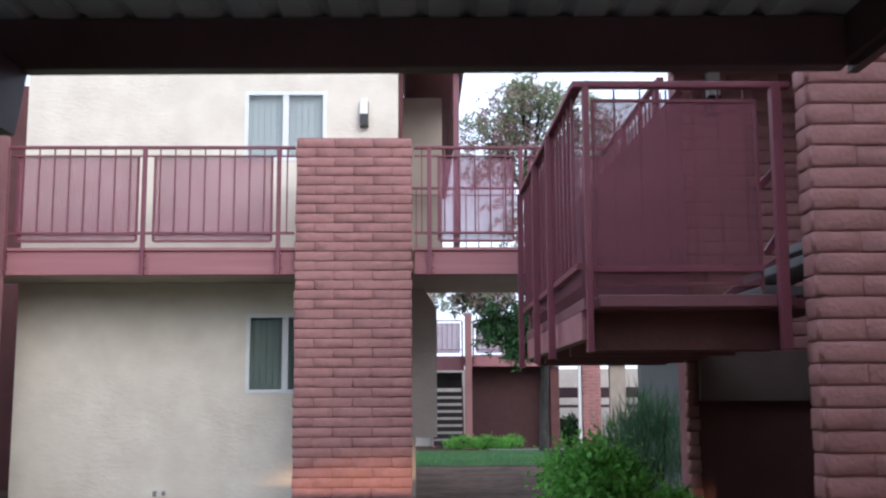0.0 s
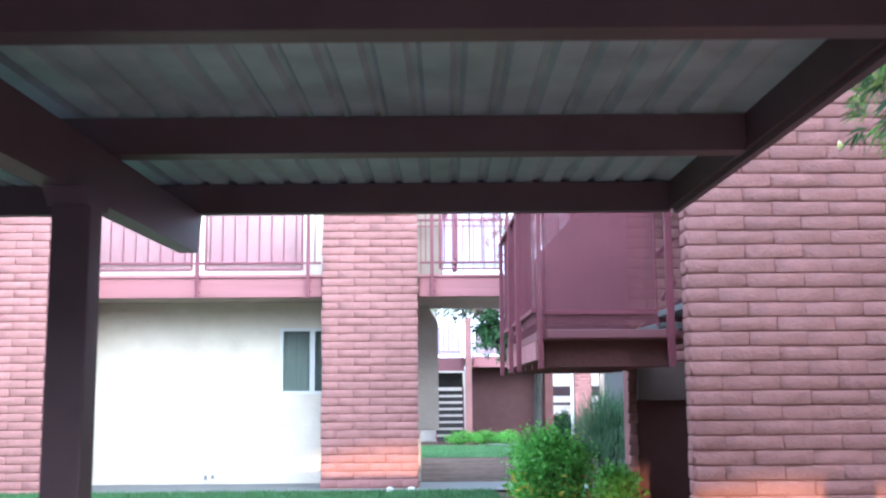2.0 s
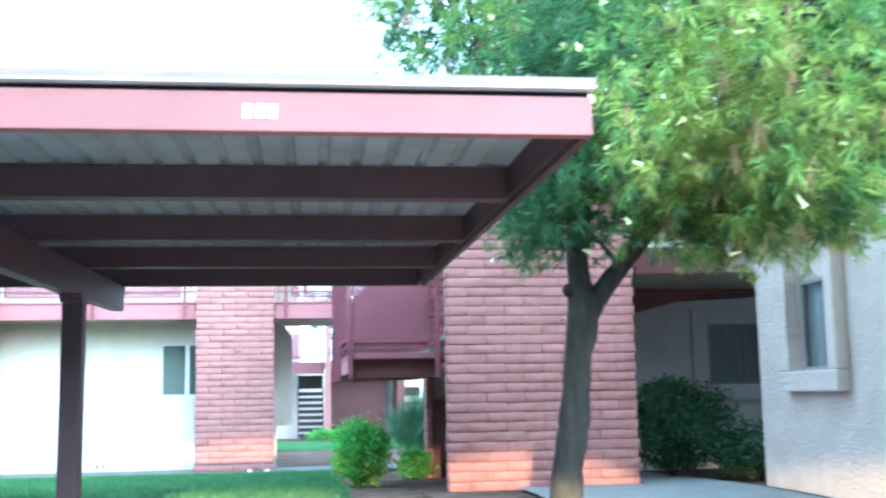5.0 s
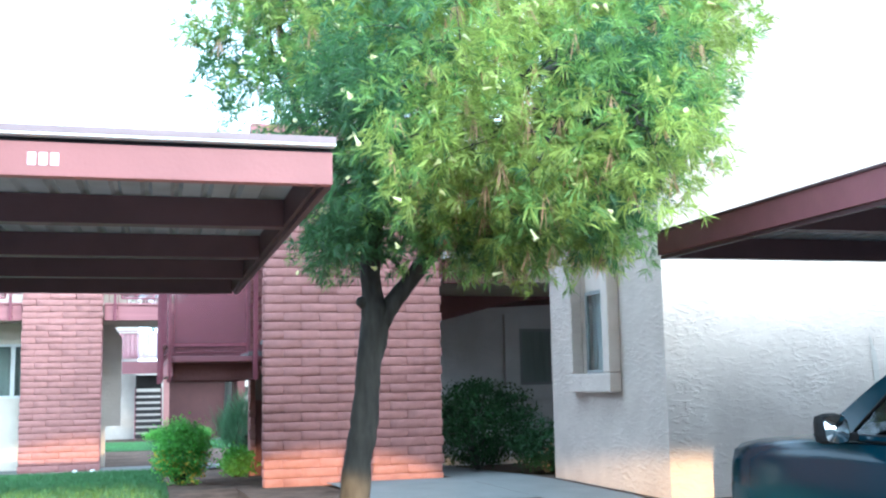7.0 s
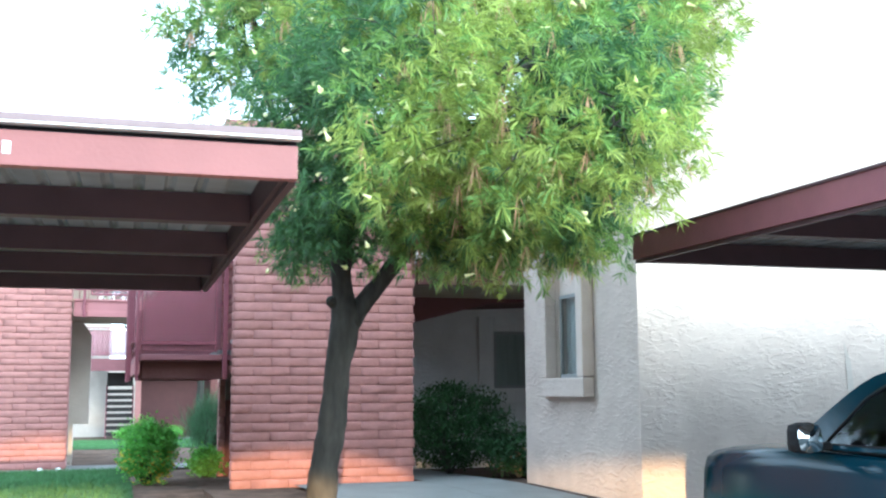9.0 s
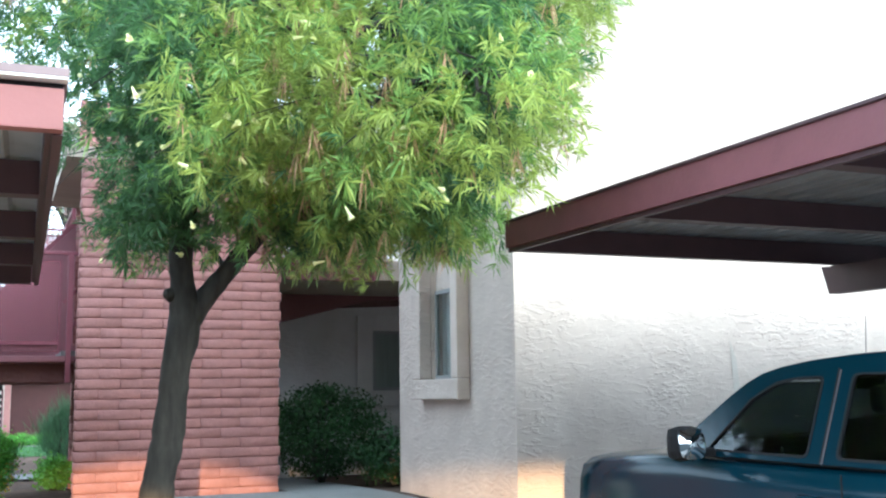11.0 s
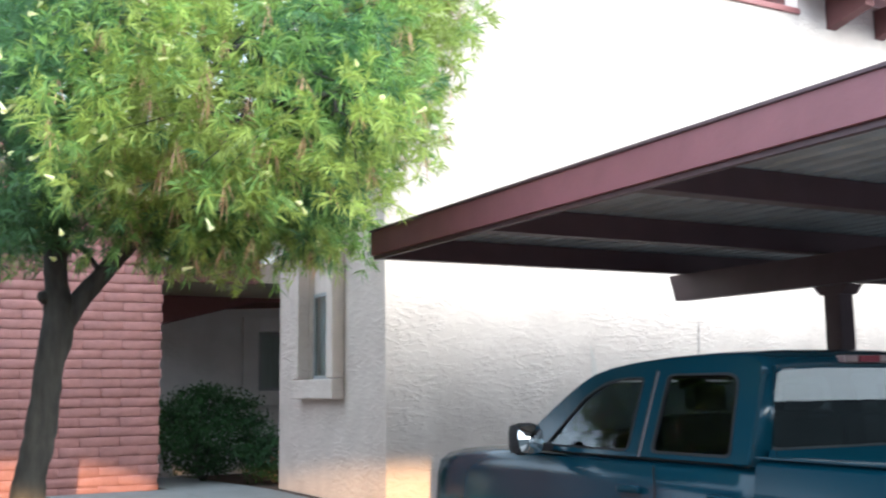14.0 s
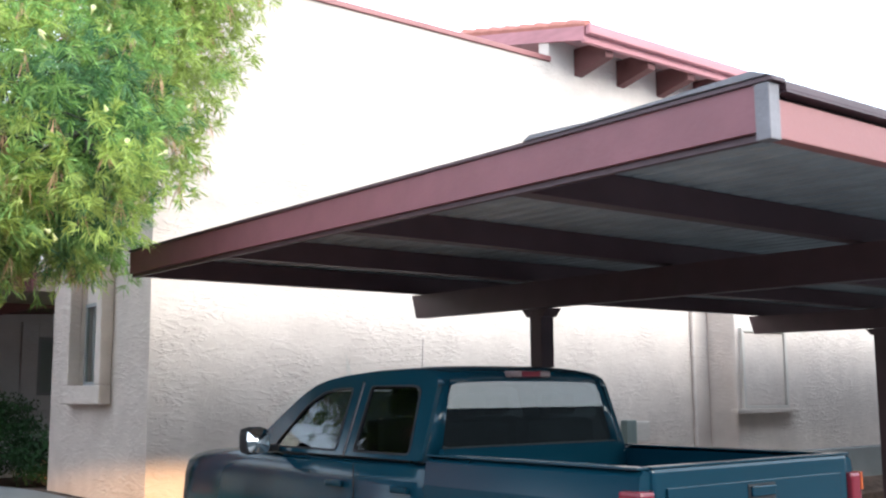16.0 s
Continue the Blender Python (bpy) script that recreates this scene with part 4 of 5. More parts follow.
# ---- unseen lot walls added to cut sky and fill reflections; far and low walls ----
# Not seen: put here to hold back sky light on west-facing walls.
structure("wall_lot_west", box(-17.0, -16.5, -22.0, 10.5, -0.3, 6.5), M_LOT, "unseen dark wall added to cut the western sky light", "wall")
# Invented backdrop: gives the rear window its dark lower reflection.
structure("wall_lot_south", box(-45, 45, -22.5, -22.0, -0.3, 5.0), M_LOT, "unseen dark wall added for the truck glass to reflect", "wall")
structure("wall_far", box(-14, 22, 39.0, 39.3, -0.4, 2.3), M_STUCCO_GREY, "far pale wall beyond the open stair", "wall")
structure("wall_low", box(13.2, 24.0, 0.75, 0.95, -0.1, 0.52, 0.01), M_CONC, "low grey concrete wall by the stalls", "wall")

# ---- trees and shrubs ----


def branch_points(a, b, n, sag, seed):
    rng = random.Random(seed)
    a, b = Vector(a), Vector(b)
    out = []
    for i in range(n + 1):
        t = i / n
        p = a.lerp(b, t) + Vector((rng.uniform(-1, 1), rng.uniform(-1, 1), rng.uniform(-1, 1))) * 0.06 * (1 if 0 < i < n else 0)
        p.z += sag * math.sin(math.pi * t)
        out.append(p)
    return out


def tree(name, at, trunk, radii, lobes, label, sprays, seed, limbs_from, leafset, tuft, limb_r=0.024):
    """Trunk, a limb and twigs to each lobe, and leaf sprays that hang in clumps with gaps between."""
    t = thing(name, at, label, "tree")
    rng = random.Random(seed)
    part("trunk", bole(trunk, radii, rng), M_BARK, t, smooth=True)
    centres = []
    for i, (cx, cy, cz, rx, rz) in enumerate(lobes):
        end = Vector((cx, cy, cz + rz * 0.2))
        start = min((Vector(p) for p in limbs_from), key=lambda p: (p - end).length + (2 if p.z > end.z else 0))
        pts = branch_points(start, end, 6, 0.12, seed + i)
        part("limb", tube(pts, [limb_r * (1 - 0.8 * k / 6) + 0.005 for k in range(7)], 8, wobble=0.2), M_BARK, t, smooth=True)
        bm = bmesh.new()
        for k in range(sprays):
            v = Vector((rng.gauss(0, 1), rng.gauss(0, 1), rng.gauss(0, 1))).normalized() * (rng.random() ** 0.35)
            w = 1 + 0.35 * noise.noise(Vector((v.x * 2 + cx, v.y * 2 + cy, v.z * 2 + cz)))
            q = Vector((cx + v.x * rx * w, cy + v.y * rx * w, cz + v.z * rz * w))
            if k % 4 == 0:
                tube(branch_points(pts[3 + k % 3], q, 3, 0.06, seed + 31 * i + k), [0.3 * limb_r, 0.25 * limb_r, 0.2 * limb_r, 0.1 * limb_r], 4, bm)
            lean = Vector((v.x, v.y, -0.75)).normalized()
            for j in range(12):
                d = min(abs(rng.gauss(0, 1)), 1.7) * tuft
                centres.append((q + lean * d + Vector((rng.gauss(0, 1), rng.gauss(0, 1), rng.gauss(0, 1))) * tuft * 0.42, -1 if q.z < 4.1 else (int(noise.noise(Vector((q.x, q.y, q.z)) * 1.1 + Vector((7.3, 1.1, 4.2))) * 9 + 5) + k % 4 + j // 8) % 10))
        tagged(part("twig", bm, M_BARK, t), "", "", "", "stuff")
    for mat, lots, share, per, ln, wd, nm, droop in leafset:
        pick = [tuple(c) for c, lot in centres if lot in lots and rng.random() < share]
        leaves(nm, pick, mat, t, per, 0.03 * tuft / 0.16, ln, wd, droop, seed=seed + len(nm))
    return t


def bole(trunk, radii, rng):
    """A knobbly trunk: close rings with uneven girth along a smooth line."""
    line, girth = [], []
    for i in range(len(trunk) - 1):
        p0, p1, p2, p3 = (Vector(trunk[max(0, min(len(trunk) - 1, i + k))]) for k in (-1, 0, 1, 2))
        for k in range(5):
            u = k / 5
            line.append(0.5 * (2 * p1 + (p2 - p0) * u + (2 * p0 - 5 * p1 + 4 * p2 - p3) * u * u + (3 * p1 - p0 - 3 * p2 + p3) * u ** 3))
            girth.append((radii[i] * (1 - u) + radii[i + 1] * u) * rng.uniform(0.95, 1.06))
    return tube(line + [Vector(trunk[-1])], girth + [radii[-1]], 18, wobble=0.16)


def rosettes(name, shoots, mat, parent, per, length, width, spread_out, droop, seed, label=""):
    """Whorls of long narrow leaves round shoot tips: each leaf folds out from the shoot and bends down at its end."""
    if not shoots:
        return None
    rng = np.random.default_rng(seed)
    p = np.repeat(np.array([q for q, _ in shoots], float), per, axis=0)
    ax = np.repeat(np.array([d for _, d in shoots], float), per, axis=0)
    n = len(p)
    side = rng.normal(size=(n, 3))
    side -= ax * (side * ax).sum(1)[:, None]
    side /= np.linalg.norm(side, axis=1)[:, None]
    open_up = rng.uniform(0.35, 1.0, n)[:, None] * spread_out
    d = ax + side * open_up
    d /= np.linalg.norm(d, axis=1)[:, None]
    base = p - ax * rng.uniform(0.0, 0.07, n)[:, None]
    ln = length * rng.uniform(0.6, 1.25, n)[:, None]
    wd = width * rng.uniform(0.75, 1.25, n)[:, None]
    flat = np.cross(d, ax + rng.normal(size=(n, 3)) * 0.35)
    flat /= np.linalg.norm(flat, axis=1)[:, None] + 1e-9
    down = np.array([0, 0, -1.0]) * ln * droop * rng.uniform(0.5, 1.5, n)[:, None]
    mid = base + d * ln * 0.5 + down * 0.22
    v = np.stack([base, mid + flat * wd * 0.5, base + d * ln * 0.95 + down, mid - flat * wd * 0.5], axis=1).reshape(-1, 3)
    me = bpy.data.meshes.new(name)
    me.from_pydata(v.tolist(), [], np.arange(n * 4).reshape(-1, 4).tolist())
    me.materials.append(mat)
    ob = new(name, me)
    ob.parent = parent
    ob.matrix_parent_inverse = Matrix.Translation(-Vector(parent.location))
    return tagged(ob, label, "", "", "stuff")


def trumpets(name, spots, mat, parent, seed):
    """Small flared flowers, each a five-sided funnel."""
    rng = np.random.default_rng(seed)
    vs, fs = [], []
    for q in spots:
        d = Vector((rng.normal(), rng.normal() - 0.4, rng.normal() * 0.7 - 0.3)).normalized()
        e1 = d.orthogonal().normalized()
        e2 = d.cross(e1)
        ln, r = rng.uniform(0.04, 0.07), rng.uniform(0.011, 0.02)
        k0 = len(vs)
        for step, rad in ((0.0, 0.004), (0.7, 0.010), (1.0, r)):
            for k in range(5):
                a = 2 * math.pi * k / 5
                vs.append(tuple(Vector(q) + d * ln * step + (e1 * math.cos(a) + e2 * math.sin(a)) * rad))
        for ring in (0, 5):
            for k in range(5):
                fs.append((k0 + ring + k, k0 + ring + (k + 1) % 5, k0 + ring + 5 + (k + 1) % 5, k0 + ring + 5 + k))
    me = bpy.data.meshes.new(name)
    me.from_pydata(vs, [], fs)
    me.materials.append(mat)
    ob = new(name, me)
    ob.parent = parent
    ob.matrix_parent_inverse = Matrix.Translation(-Vector(parent.location))
    return tagged(ob, "pale yellow trumpet blossoms", "", "", "stuff")


def willow_tree():
    """The forked tree between the carports: narrow leaves in whorls at the shoot tips, trailing brown stalks, pale trumpets."""
    rng = random.Random(11)
    t = thing("willow_tree", (2.06, 1.1, 0.25), "bushy forked tree with narrow green leaves and pale blossoms", "tree")
    part("trunk", bole([(2.05, 1.10, 0.22), (2.10, 1.10, 0.50), (2.13, 1.1, 0.78), (2.18, 1.1, 1.05), (2.208, 1.1, 1.30), (2.225, 1.1, 1.55), (2.262, 1.1, 1.75), (2.275, 1.1, 1.92), (2.255, 1.09, 2.12), (2.24, 1.05, 2.4), (2.3, 0.9, 3.0), (2.4, 0.7, 3.8), (2.55, 0.5, 4.7)],
                       [0.150, 0.116, 0.104, 0.098, 0.094, 0.096, 0.108, 0.104, 0.082, 0.078, 0.06, 0.035, 0.02], rng), M_BARK, t, smooth=True)
    forks = [[(2.29, 1.1, 1.84), (2.40, 1.09, 2.0), (2.555, 1.06, 2.2), (2.70, 1.0, 2.40), (3.05, 0.75, 2.85), (3.25, 0.45, 3.5), (3.5, 0.2, 4.3)], [(3.05, 0.75, 2.85), (3.5, 0.35, 3.35), (4.0, 0.15, 3.75), (4.45, 0.1, 4.3)], [(2.3, 0.9, 3.0), (2.35, 0.0, 3.25), (2.5, -0.8, 3.35), (2.7, -1.3, 3.2)], [(3.05, 0.75, 2.85), (3.2, -0.2, 3.05), (3.35, -1.0, 3.1), (3.5, -1.5, 2.95)], [(2.24, 1.05, 2.5), (2.0, 1.5, 3.1), (1.75, 1.9, 3.9), (1.6, 2.0, 4.9)]]
    girths = [[0.085, 0.080, 0.072, 0.068, 0.055, 0.04, 0.022], [0.042, 0.034, 0.026, 0.014], [0.04, 0.032, 0.024, 0.012], [0.04, 0.032, 0.022, 0.012], [0.05, 0.042, 0.03, 0.014]]
    for line, g in zip(forks, girths):
        part("limb", bole(line, g, rng), M_BARK, t, smooth=True)
    part("knot", tube([(2.19, 1.08, 2.02), (2.15, 1.06, 2.05), (2.135, 1.05, 2.06)], [0.05, 0.042, 0.015], 8, wobble=0.2), M_BARK, t, smooth=True)
    lobes = [(1.75, 0.8, 2.85, 0.65, 0.5), (2.3, 0.5, 2.75, 0.7, 0.42), (2.9, 0.2, 2.75, 0.75, 0.45), (3.55, 0.1, 2.78, 0.65, 0.42), (3.9, -0.1, 3.3, 0.7, 0.55), (3.0, -1.15, 3.2, 0.8, 0.55), (2.2, 0.3, 3.6, 0.85, 0.7),
             (2.0, -1.05, 2.85, 0.55, 0.45), (2.65, -1.3, 2.78, 0.55, 0.4), (3.3, -1.45, 2.85, 0.5, 0.4), (2.25, -0.8, 3.5, 0.75, 0.55), (3.55, -0.9, 3.6, 0.75, 0.55), (1.9, -0.2, 3.1, 0.6, 0.55),
             (1.72, 1.9, 4.2, 0.7, 0.7), (1.45, 2.0, 4.5, 0.55, 0.6), (1.66, 2.0, 5.2, 0.75, 0.8), (2.5, -0.1, 3.95, 0.7, 0.6), (2.05, 0.6, 4.15, 0.65, 0.6), (2.65, 1.0, 2.85, 0.5, 0.4), (3.3, 0.5, 2.6, 0.5, 0.28), (3.45, 1.0, 2.62, 0.5, 0.24), (3.9, 0.9, 2.66, 0.45, 0.24), (2.95, 0.0, 2.5, 0.5, 0.22), (2.05, 1.4, 2.62, 0.3, 0.28),
             (2.6, 0.3, 4.5, 0.95, 0.7), (3.6, -0.1, 4.3, 0.95, 0.7), (4.3, 0.0, 4.0, 0.65, 0.6), (4.3, 0.2, 4.8, 0.7, 0.7), (3.5, 0.1, 5.3, 1.0, 0.7), (2.6, 0.6, 5.5, 0.9, 0.7), (3.2, 0.2, 6.1, 1.0, 0.6), (4.15, 0.05, 2.95, 0.35, 0.2),
             (4.3, 0.9, 2.72, 0.42, 0.26), (4.35, 0.1, 3.5, 0.45, 0.5), (4.7, 0.3, 4.35, 0.48, 0.45), (4.85, 0.3, 4.75, 0.5, 0.45), (5.05, 0.3, 5.0, 0.45, 0.4), (2.0, 0.5, 4.9, 0.8, 0.7)]
    tips = [Vector(p) for line in forks for p in line[2:]] + [Vector((2.3, 0.9, 3.0)), Vector((2.4, 0.7, 3.8)), Vector((2.55, 0.5, 4.7))]
    shoots = {"crown": [], "young_foliage": [], "old_foliage": []}
    pods, blooms = [], []
    for i, (cx, cy, cz, rx, rz) in enumerate(lobes):
        end = Vector((cx, cy, cz))
        start = min(tips, key=lambda p: (p - end).length + (2 if p.z > end.z + 0.3 else 0))
        pts = branch_points(start, end, 6, 0.10, 11 + i)
        part("limb", tube(pts, [0.020 * (1 - 0.8 * k / 6) + 0.004 for k in range(7)], 6, wobble=0.2), M_BARK, t, smooth=True)
        bm = bmesh.new()
        for k in range(int(30 + 62 * rx * rx * rz / 0.4)):
            v = Vector((rng.gauss(0, 1), rng.gauss(0, 1), rng.gauss(0, 1))).normalized()
            shell = rng.random() ** 0.30
            w = 1 + 0.38 * noise.noise(Vector((v.x * 2 + cx, v.y * 2 + cy, v.z * 2 + cz)))
            q = Vector((cx + v.x * rx * w * shell, cy + v.y * rx * w * shell, cz + v.z * rz * w * shell))
            if k % 5 == 0:
                tube(branch_points(pts[2 + k % 4], q, 3, 0.05, 31 * i + k), [0.007, 0.005, 0.004, 0.002], 4, bm)
            if q.z < (2.17 if q.x < 2.3 else 2.28) or (q.x < 1.74 and q.z < 2.95 and q.y < 3.3) or (q.x > 4.05 and q.z < 2.9 and q.y < 0.5):      # pruned clear of the carports
                continue
            # Sun and shade put into leaf colour: limier to the right, top, outside.
            sunward = noise.noise(q * 0.9 + Vector((7.3, 1.1, 4.2))) * 2.2 + 0.30 * (q.x - 2.9) + 0.22 * (q.z - 3.4) + 0.5 * (shell - 0.8)
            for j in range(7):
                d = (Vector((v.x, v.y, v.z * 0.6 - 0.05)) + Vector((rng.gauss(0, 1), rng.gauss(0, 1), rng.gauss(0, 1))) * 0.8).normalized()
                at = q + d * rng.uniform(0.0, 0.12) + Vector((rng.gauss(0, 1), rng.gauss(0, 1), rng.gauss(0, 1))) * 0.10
                lit_tone = sunward + rng.gauss(0, 0.35)
                shoots["young_foliage" if lit_tone > 0.32 else ("old_foliage" if lit_tone < -0.35 else "crown")].append((tuple(at), tuple(d)))
                if shell > 0.86 and rng.random() < (0.10 if q.x < 2.6 else 0.05):
                    blooms.append(tuple(at + d * 0.10))
            if sunward > -0.1 and rng.random() < 0.34:
                pods.append((tuple(q - Vector((0, 0, 0.1))), (0.0, 0.0, -1.0)))
        tagged(part("twig", bm, M_BARK, t), "", "", "", "stuff")
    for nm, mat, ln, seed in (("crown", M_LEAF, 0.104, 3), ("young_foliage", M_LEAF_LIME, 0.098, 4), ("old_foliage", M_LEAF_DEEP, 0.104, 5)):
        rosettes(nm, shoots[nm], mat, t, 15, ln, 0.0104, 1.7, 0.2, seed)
    rosettes("dry_pod", pods, M_LEAF_DRY, t, 10, 0.18, 0.0065, 0.6, 0.1, 6, "trailing brown dry stalks")
    trumpets("pale_blossom", blooms, M_LEAF_PALE, t, 7)
    return t


willow_tree()
tree("court_tree", (3.4, 29, -0.2),
     [(3.39, 29, -0.25), (3.40, 29, 1.0), (3.43, 29, 2.2), (3.3, 29, 4.0), (3.1, 29, 6.5), (3.0, 29, 8.5)], [0.14, 0.115, 0.105, 0.09, 0.065, 0.03],
     [(2.45, 28.4, 3.35, 0.75, 0.7), (1.2, 28.6, 4.35, 0.7, 0.35), (2.0, 28.5, 4.4, 0.6, 0.4), (3.1, 28.4, 3.2, 0.7, 0.6), (2.3, 29, 7.9, 1.0, 0.9), (3.2, 29, 8.2, 1.2, 1.0), (4.3, 29, 7.9, 1.1, 1.0), (2.5, 29, 9.3, 0.9, 0.8), (3.4, 29, 9.5, 0.9, 0.7), (5.2, 29, 7.9, 0.75, 0.8), (5.0, 29, 9.0, 0.7, 0.7), (4.3, 29, 9.4, 0.7, 0.7), (1.9, 29, 8.7, 0.7, 0.6), (2.9, 29, 9.9, 0.6, 0.5), (5.1, 29, 7.0, 0.6, 0.6), (4.4, 29, 6.4, 1.1, 0.9), (3.0, 29, 6.3, 1.0, 0.9)],
     "tall court tree with thin mottled foliage", 30, 23, [(3.43, 29, 2.6), (3.3, 29, 4.0), (3.1, 29, 6.5)],
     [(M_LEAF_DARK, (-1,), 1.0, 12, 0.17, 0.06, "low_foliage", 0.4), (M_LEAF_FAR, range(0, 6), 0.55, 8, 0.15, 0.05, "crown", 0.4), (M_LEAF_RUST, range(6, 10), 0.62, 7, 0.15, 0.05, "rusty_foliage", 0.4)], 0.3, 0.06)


def shrub(name, at, rx, ry, h, mat, label, n, ln, wd, seed, extra=None, droop=-0.3):
    s = thing(name, at, label, "shrub")
    rng = random.Random(seed)
    bm = bmesh.new()
    cs = []
    for i in range(9):
        q = (at[0] + rng.uniform(-1, 1) * rx * 0.7, at[1] + rng.uniform(-1, 1) * ry * 0.7, at[2] + h * rng.uniform(0.6, 0.95))
        tube(branch_points(at, q, 4, 0.05, seed + i), [0.02, 0.016, 0.012, 0.009, 0.005], 5, bm)
    tagged(part("stem", bm, M_BARK, s), "", "", "", "stuff")
    for _ in range(n):
        v = Vector((rng.gauss(0, 1), rng.gauss(0, 1), rng.gauss(0, 1))).normalized() * rng.random() ** 0.3
        cs.append((at[0] + v.x * rx, at[1] + v.y * ry, at[2] + h * 0.55 + v.z * h * 0.45))
    leaves("foliage", cs, mat, s, 26, 0.07, ln, wd, droop, seed=seed)
    if extra:
        low = [c for c in cs if c[2] < at[2] + h * 0.52 and rng.random() < extra[1]]
        leaves("yellow_bloom", low, extra[0], s, 8, 0.07, ln, wd * 1.2, droop, seed=seed + 1)
    return s


# Yellow foot leaves: the headlight glow put into the leaf colour.
shrub("garden_shrub", (1.0, 6.2, 0.22), 0.27, 0.27, 0.80, M_LEAF_SHRUB, "bright green rounded garden shrub, headlight glow coloured into its foot", 330, 0.048, 0.024, 5, (M_LEAF_YELLOW, 0.6))
shrub("low_plant", (1.80, 7.7, 0.2), 0.14, 0.16, 0.37, M_LEAF_SHRUB, "low bright green plant beside the tower", 90, 0.06, 0.03, 9)
shrub("feathery_shrub", (2.06, 9.6, 0.16), 0.36, 0.45, 1.05, M_LEAF_FEATHER, "tall feathery blue-green shrub", 120, 0.24, 0.007, 6, None, -2.6)
shrub("passage_shrub", (4.75, 6.1, 0.25), 0.75, 0.7, 1.2, M_LEAF_DARK, "dense dark green clipped shrub in the passage", 420, 0.05, 0.028, 7)
shrub("passage_shrub", (5.4, 5.3, 0.25), 0.5, 0.5, 0.7, M_LEAF_DARK, "low dark shrub with dry twigs in the passage", 150, 0.05, 0.028, 8, (M_LEAF_DRY, 0.2))
for i, (x, y) in enumerate(((1.9, 31.5), (2.6, 31.2), (1.2, 31.6))):
    shrub("low_plant", (x, y, -0.26), 0.5, 0.4, 0.4, M_LEAF_SHRUB, "low green bedding plant by the far wall", 60, 0.08, 0.03, 40 + i)

shrub("far_shrub", (4.75, 33.6, -0.28), 0.32, 0.3, 1.0, M_LEAF_DARK, "dark clipped shrub beside the far pillar", 90, 0.09, 0.05, 51)

# ---- pickup ----
TX = 5.56


def loft(stations, section, bm=None):
    """A skin through sections: stations (y, half width, bottom, top), section (share of half width, share of height)."""
    out = bm or bmesh.new()
    rows = []
    for y, hw, zb, zt in stations:
        half = [(u * hw, zb + v * (zt - zb)) for u, v in section]
        full = [(TX - u, z) for u, z in half] + [(TX + u, z) for u, z in half[::-1]]
        rows.append([out.verts.new((x, y, z)) for x, z in full])
    n = len(rows[0])
    for a, b in zip(rows, rows[1:]):
        for i in range(n - 1):
            out.faces.new((a[i], a[i + 1], b[i + 1], b[i]))
        out.faces.new((a[n - 1], a[0], b[0], b[n - 1]))
    out.faces.new(rows[0])
    out.faces.new(rows[-1][::-1])
    bmesh.ops.recalc_face_normals(out, faces=out.faces)
    return out


def pane(points, thick, bm=None):
    """A flat sheet through 3D points, thick along its normal."""
    out = bm or bmesh.new()
    ps = [Vector(p) for p in points]
    nrm = (ps[1] - ps[0]).cross(ps[-1] - ps[0]).normalized() * thick
    a = [out.verts.new(p) for p in ps]
    b = [out.verts.new(p + nrm) for p in ps]
    out.faces.new(a)
    out.faces.new(b[::-1])
    for i in range(len(ps)):
        out.faces.new((a[i], b[i], b[(i + 1) % len(ps)], a[(i + 1) % len(ps)]))
    bmesh.ops.recalc_face_normals(out, faces=out.faces)
    return out


def rounded(points, r, k=3):
    """The same outline with its corners cut round, in 3D."""
    ps = [Vector(p) for p in points]
    out = []
    for i, p in enumerate(ps):
        a, b = ps[i - 1], ps[(i + 1) % len(ps)]
        u, v = (a - p).normalized() * r, (b - p).normalized() * r
        for j in range(k + 1):
            t = j / k
            out.append(p + u * (1 - t) ** 2 + v * t ** 2)
    return out


def turned_corner(s):
    """The cab's rounded rear corner from side to rear window, with a skin thickness."""
    out = bmesh.new()
    low = [(0.853, -3.00), (0.850, -3.06), (0.832, -3.105), (0.785, -3.127), (0.73, -3.128)]
    top = [(0.690, -2.97), (0.688, -3.01), (0.672, -3.052), (0.648, -3.068), (0.61, -3.072)]
    rows = []
    for d in (0.0, 0.025):
        for z, line in ((0.975, low), (1.445, top)):
            rows.append([out.verts.new((TX + s * (u - d), y + d, z)) for u, y in line])
    a, b, c, e = rows
    for i in range(4):
        out.faces.new((a[i], a[i + 1], b[i + 1], b[i]))
        out.faces.new((c[i], e[i], e[i + 1], c[i + 1]))
        out.faces.new((a[i], c[i], c[i + 1], a[i + 1]))
        out.faces.new((b[i], b[i + 1], e[i + 1], e[i]))
    for i in (0, 4):
        out.faces.new((a[i], b[i], e[i], c[i]))
    bmesh.ops.recalc_face_normals(out, faces=out.faces)
    return out


def convex(x, y, z, w, h):
    """A rounded convex mirror glass facing -y."""
    out = bmesh.new()
    rows = [[out.verts.new((x, y - 0.026, z))]]
    for r in (0.35, 0.7, 1.0):
        row = []
        for k in range(16):
            a = 2 * math.pi * k / 16
            u, v = math.cos(a), math.sin(a)
            sq = 1 / max(abs(u) ** 4 + abs(v) ** 4, 1e-6) ** 0.25
            row.append(out.verts.new((x + w * r * u * sq, y - 0.026 * (1 - r * r), z + h * r * v * sq)))
        rows.append(row)
    for k in range(16):
        out.faces.new((rows[0][0], rows[1][k], rows[1][(k + 1) % 16]))
    for p, q in zip(rows[1:], rows[2:]):
        for k in range(16):
            out.faces.new((p[k], q[k], q[(k + 1) % 16], p[(k + 1) % 16]))
    bmesh.ops.recalc_face_normals(out, faces=out.faces)
    return out


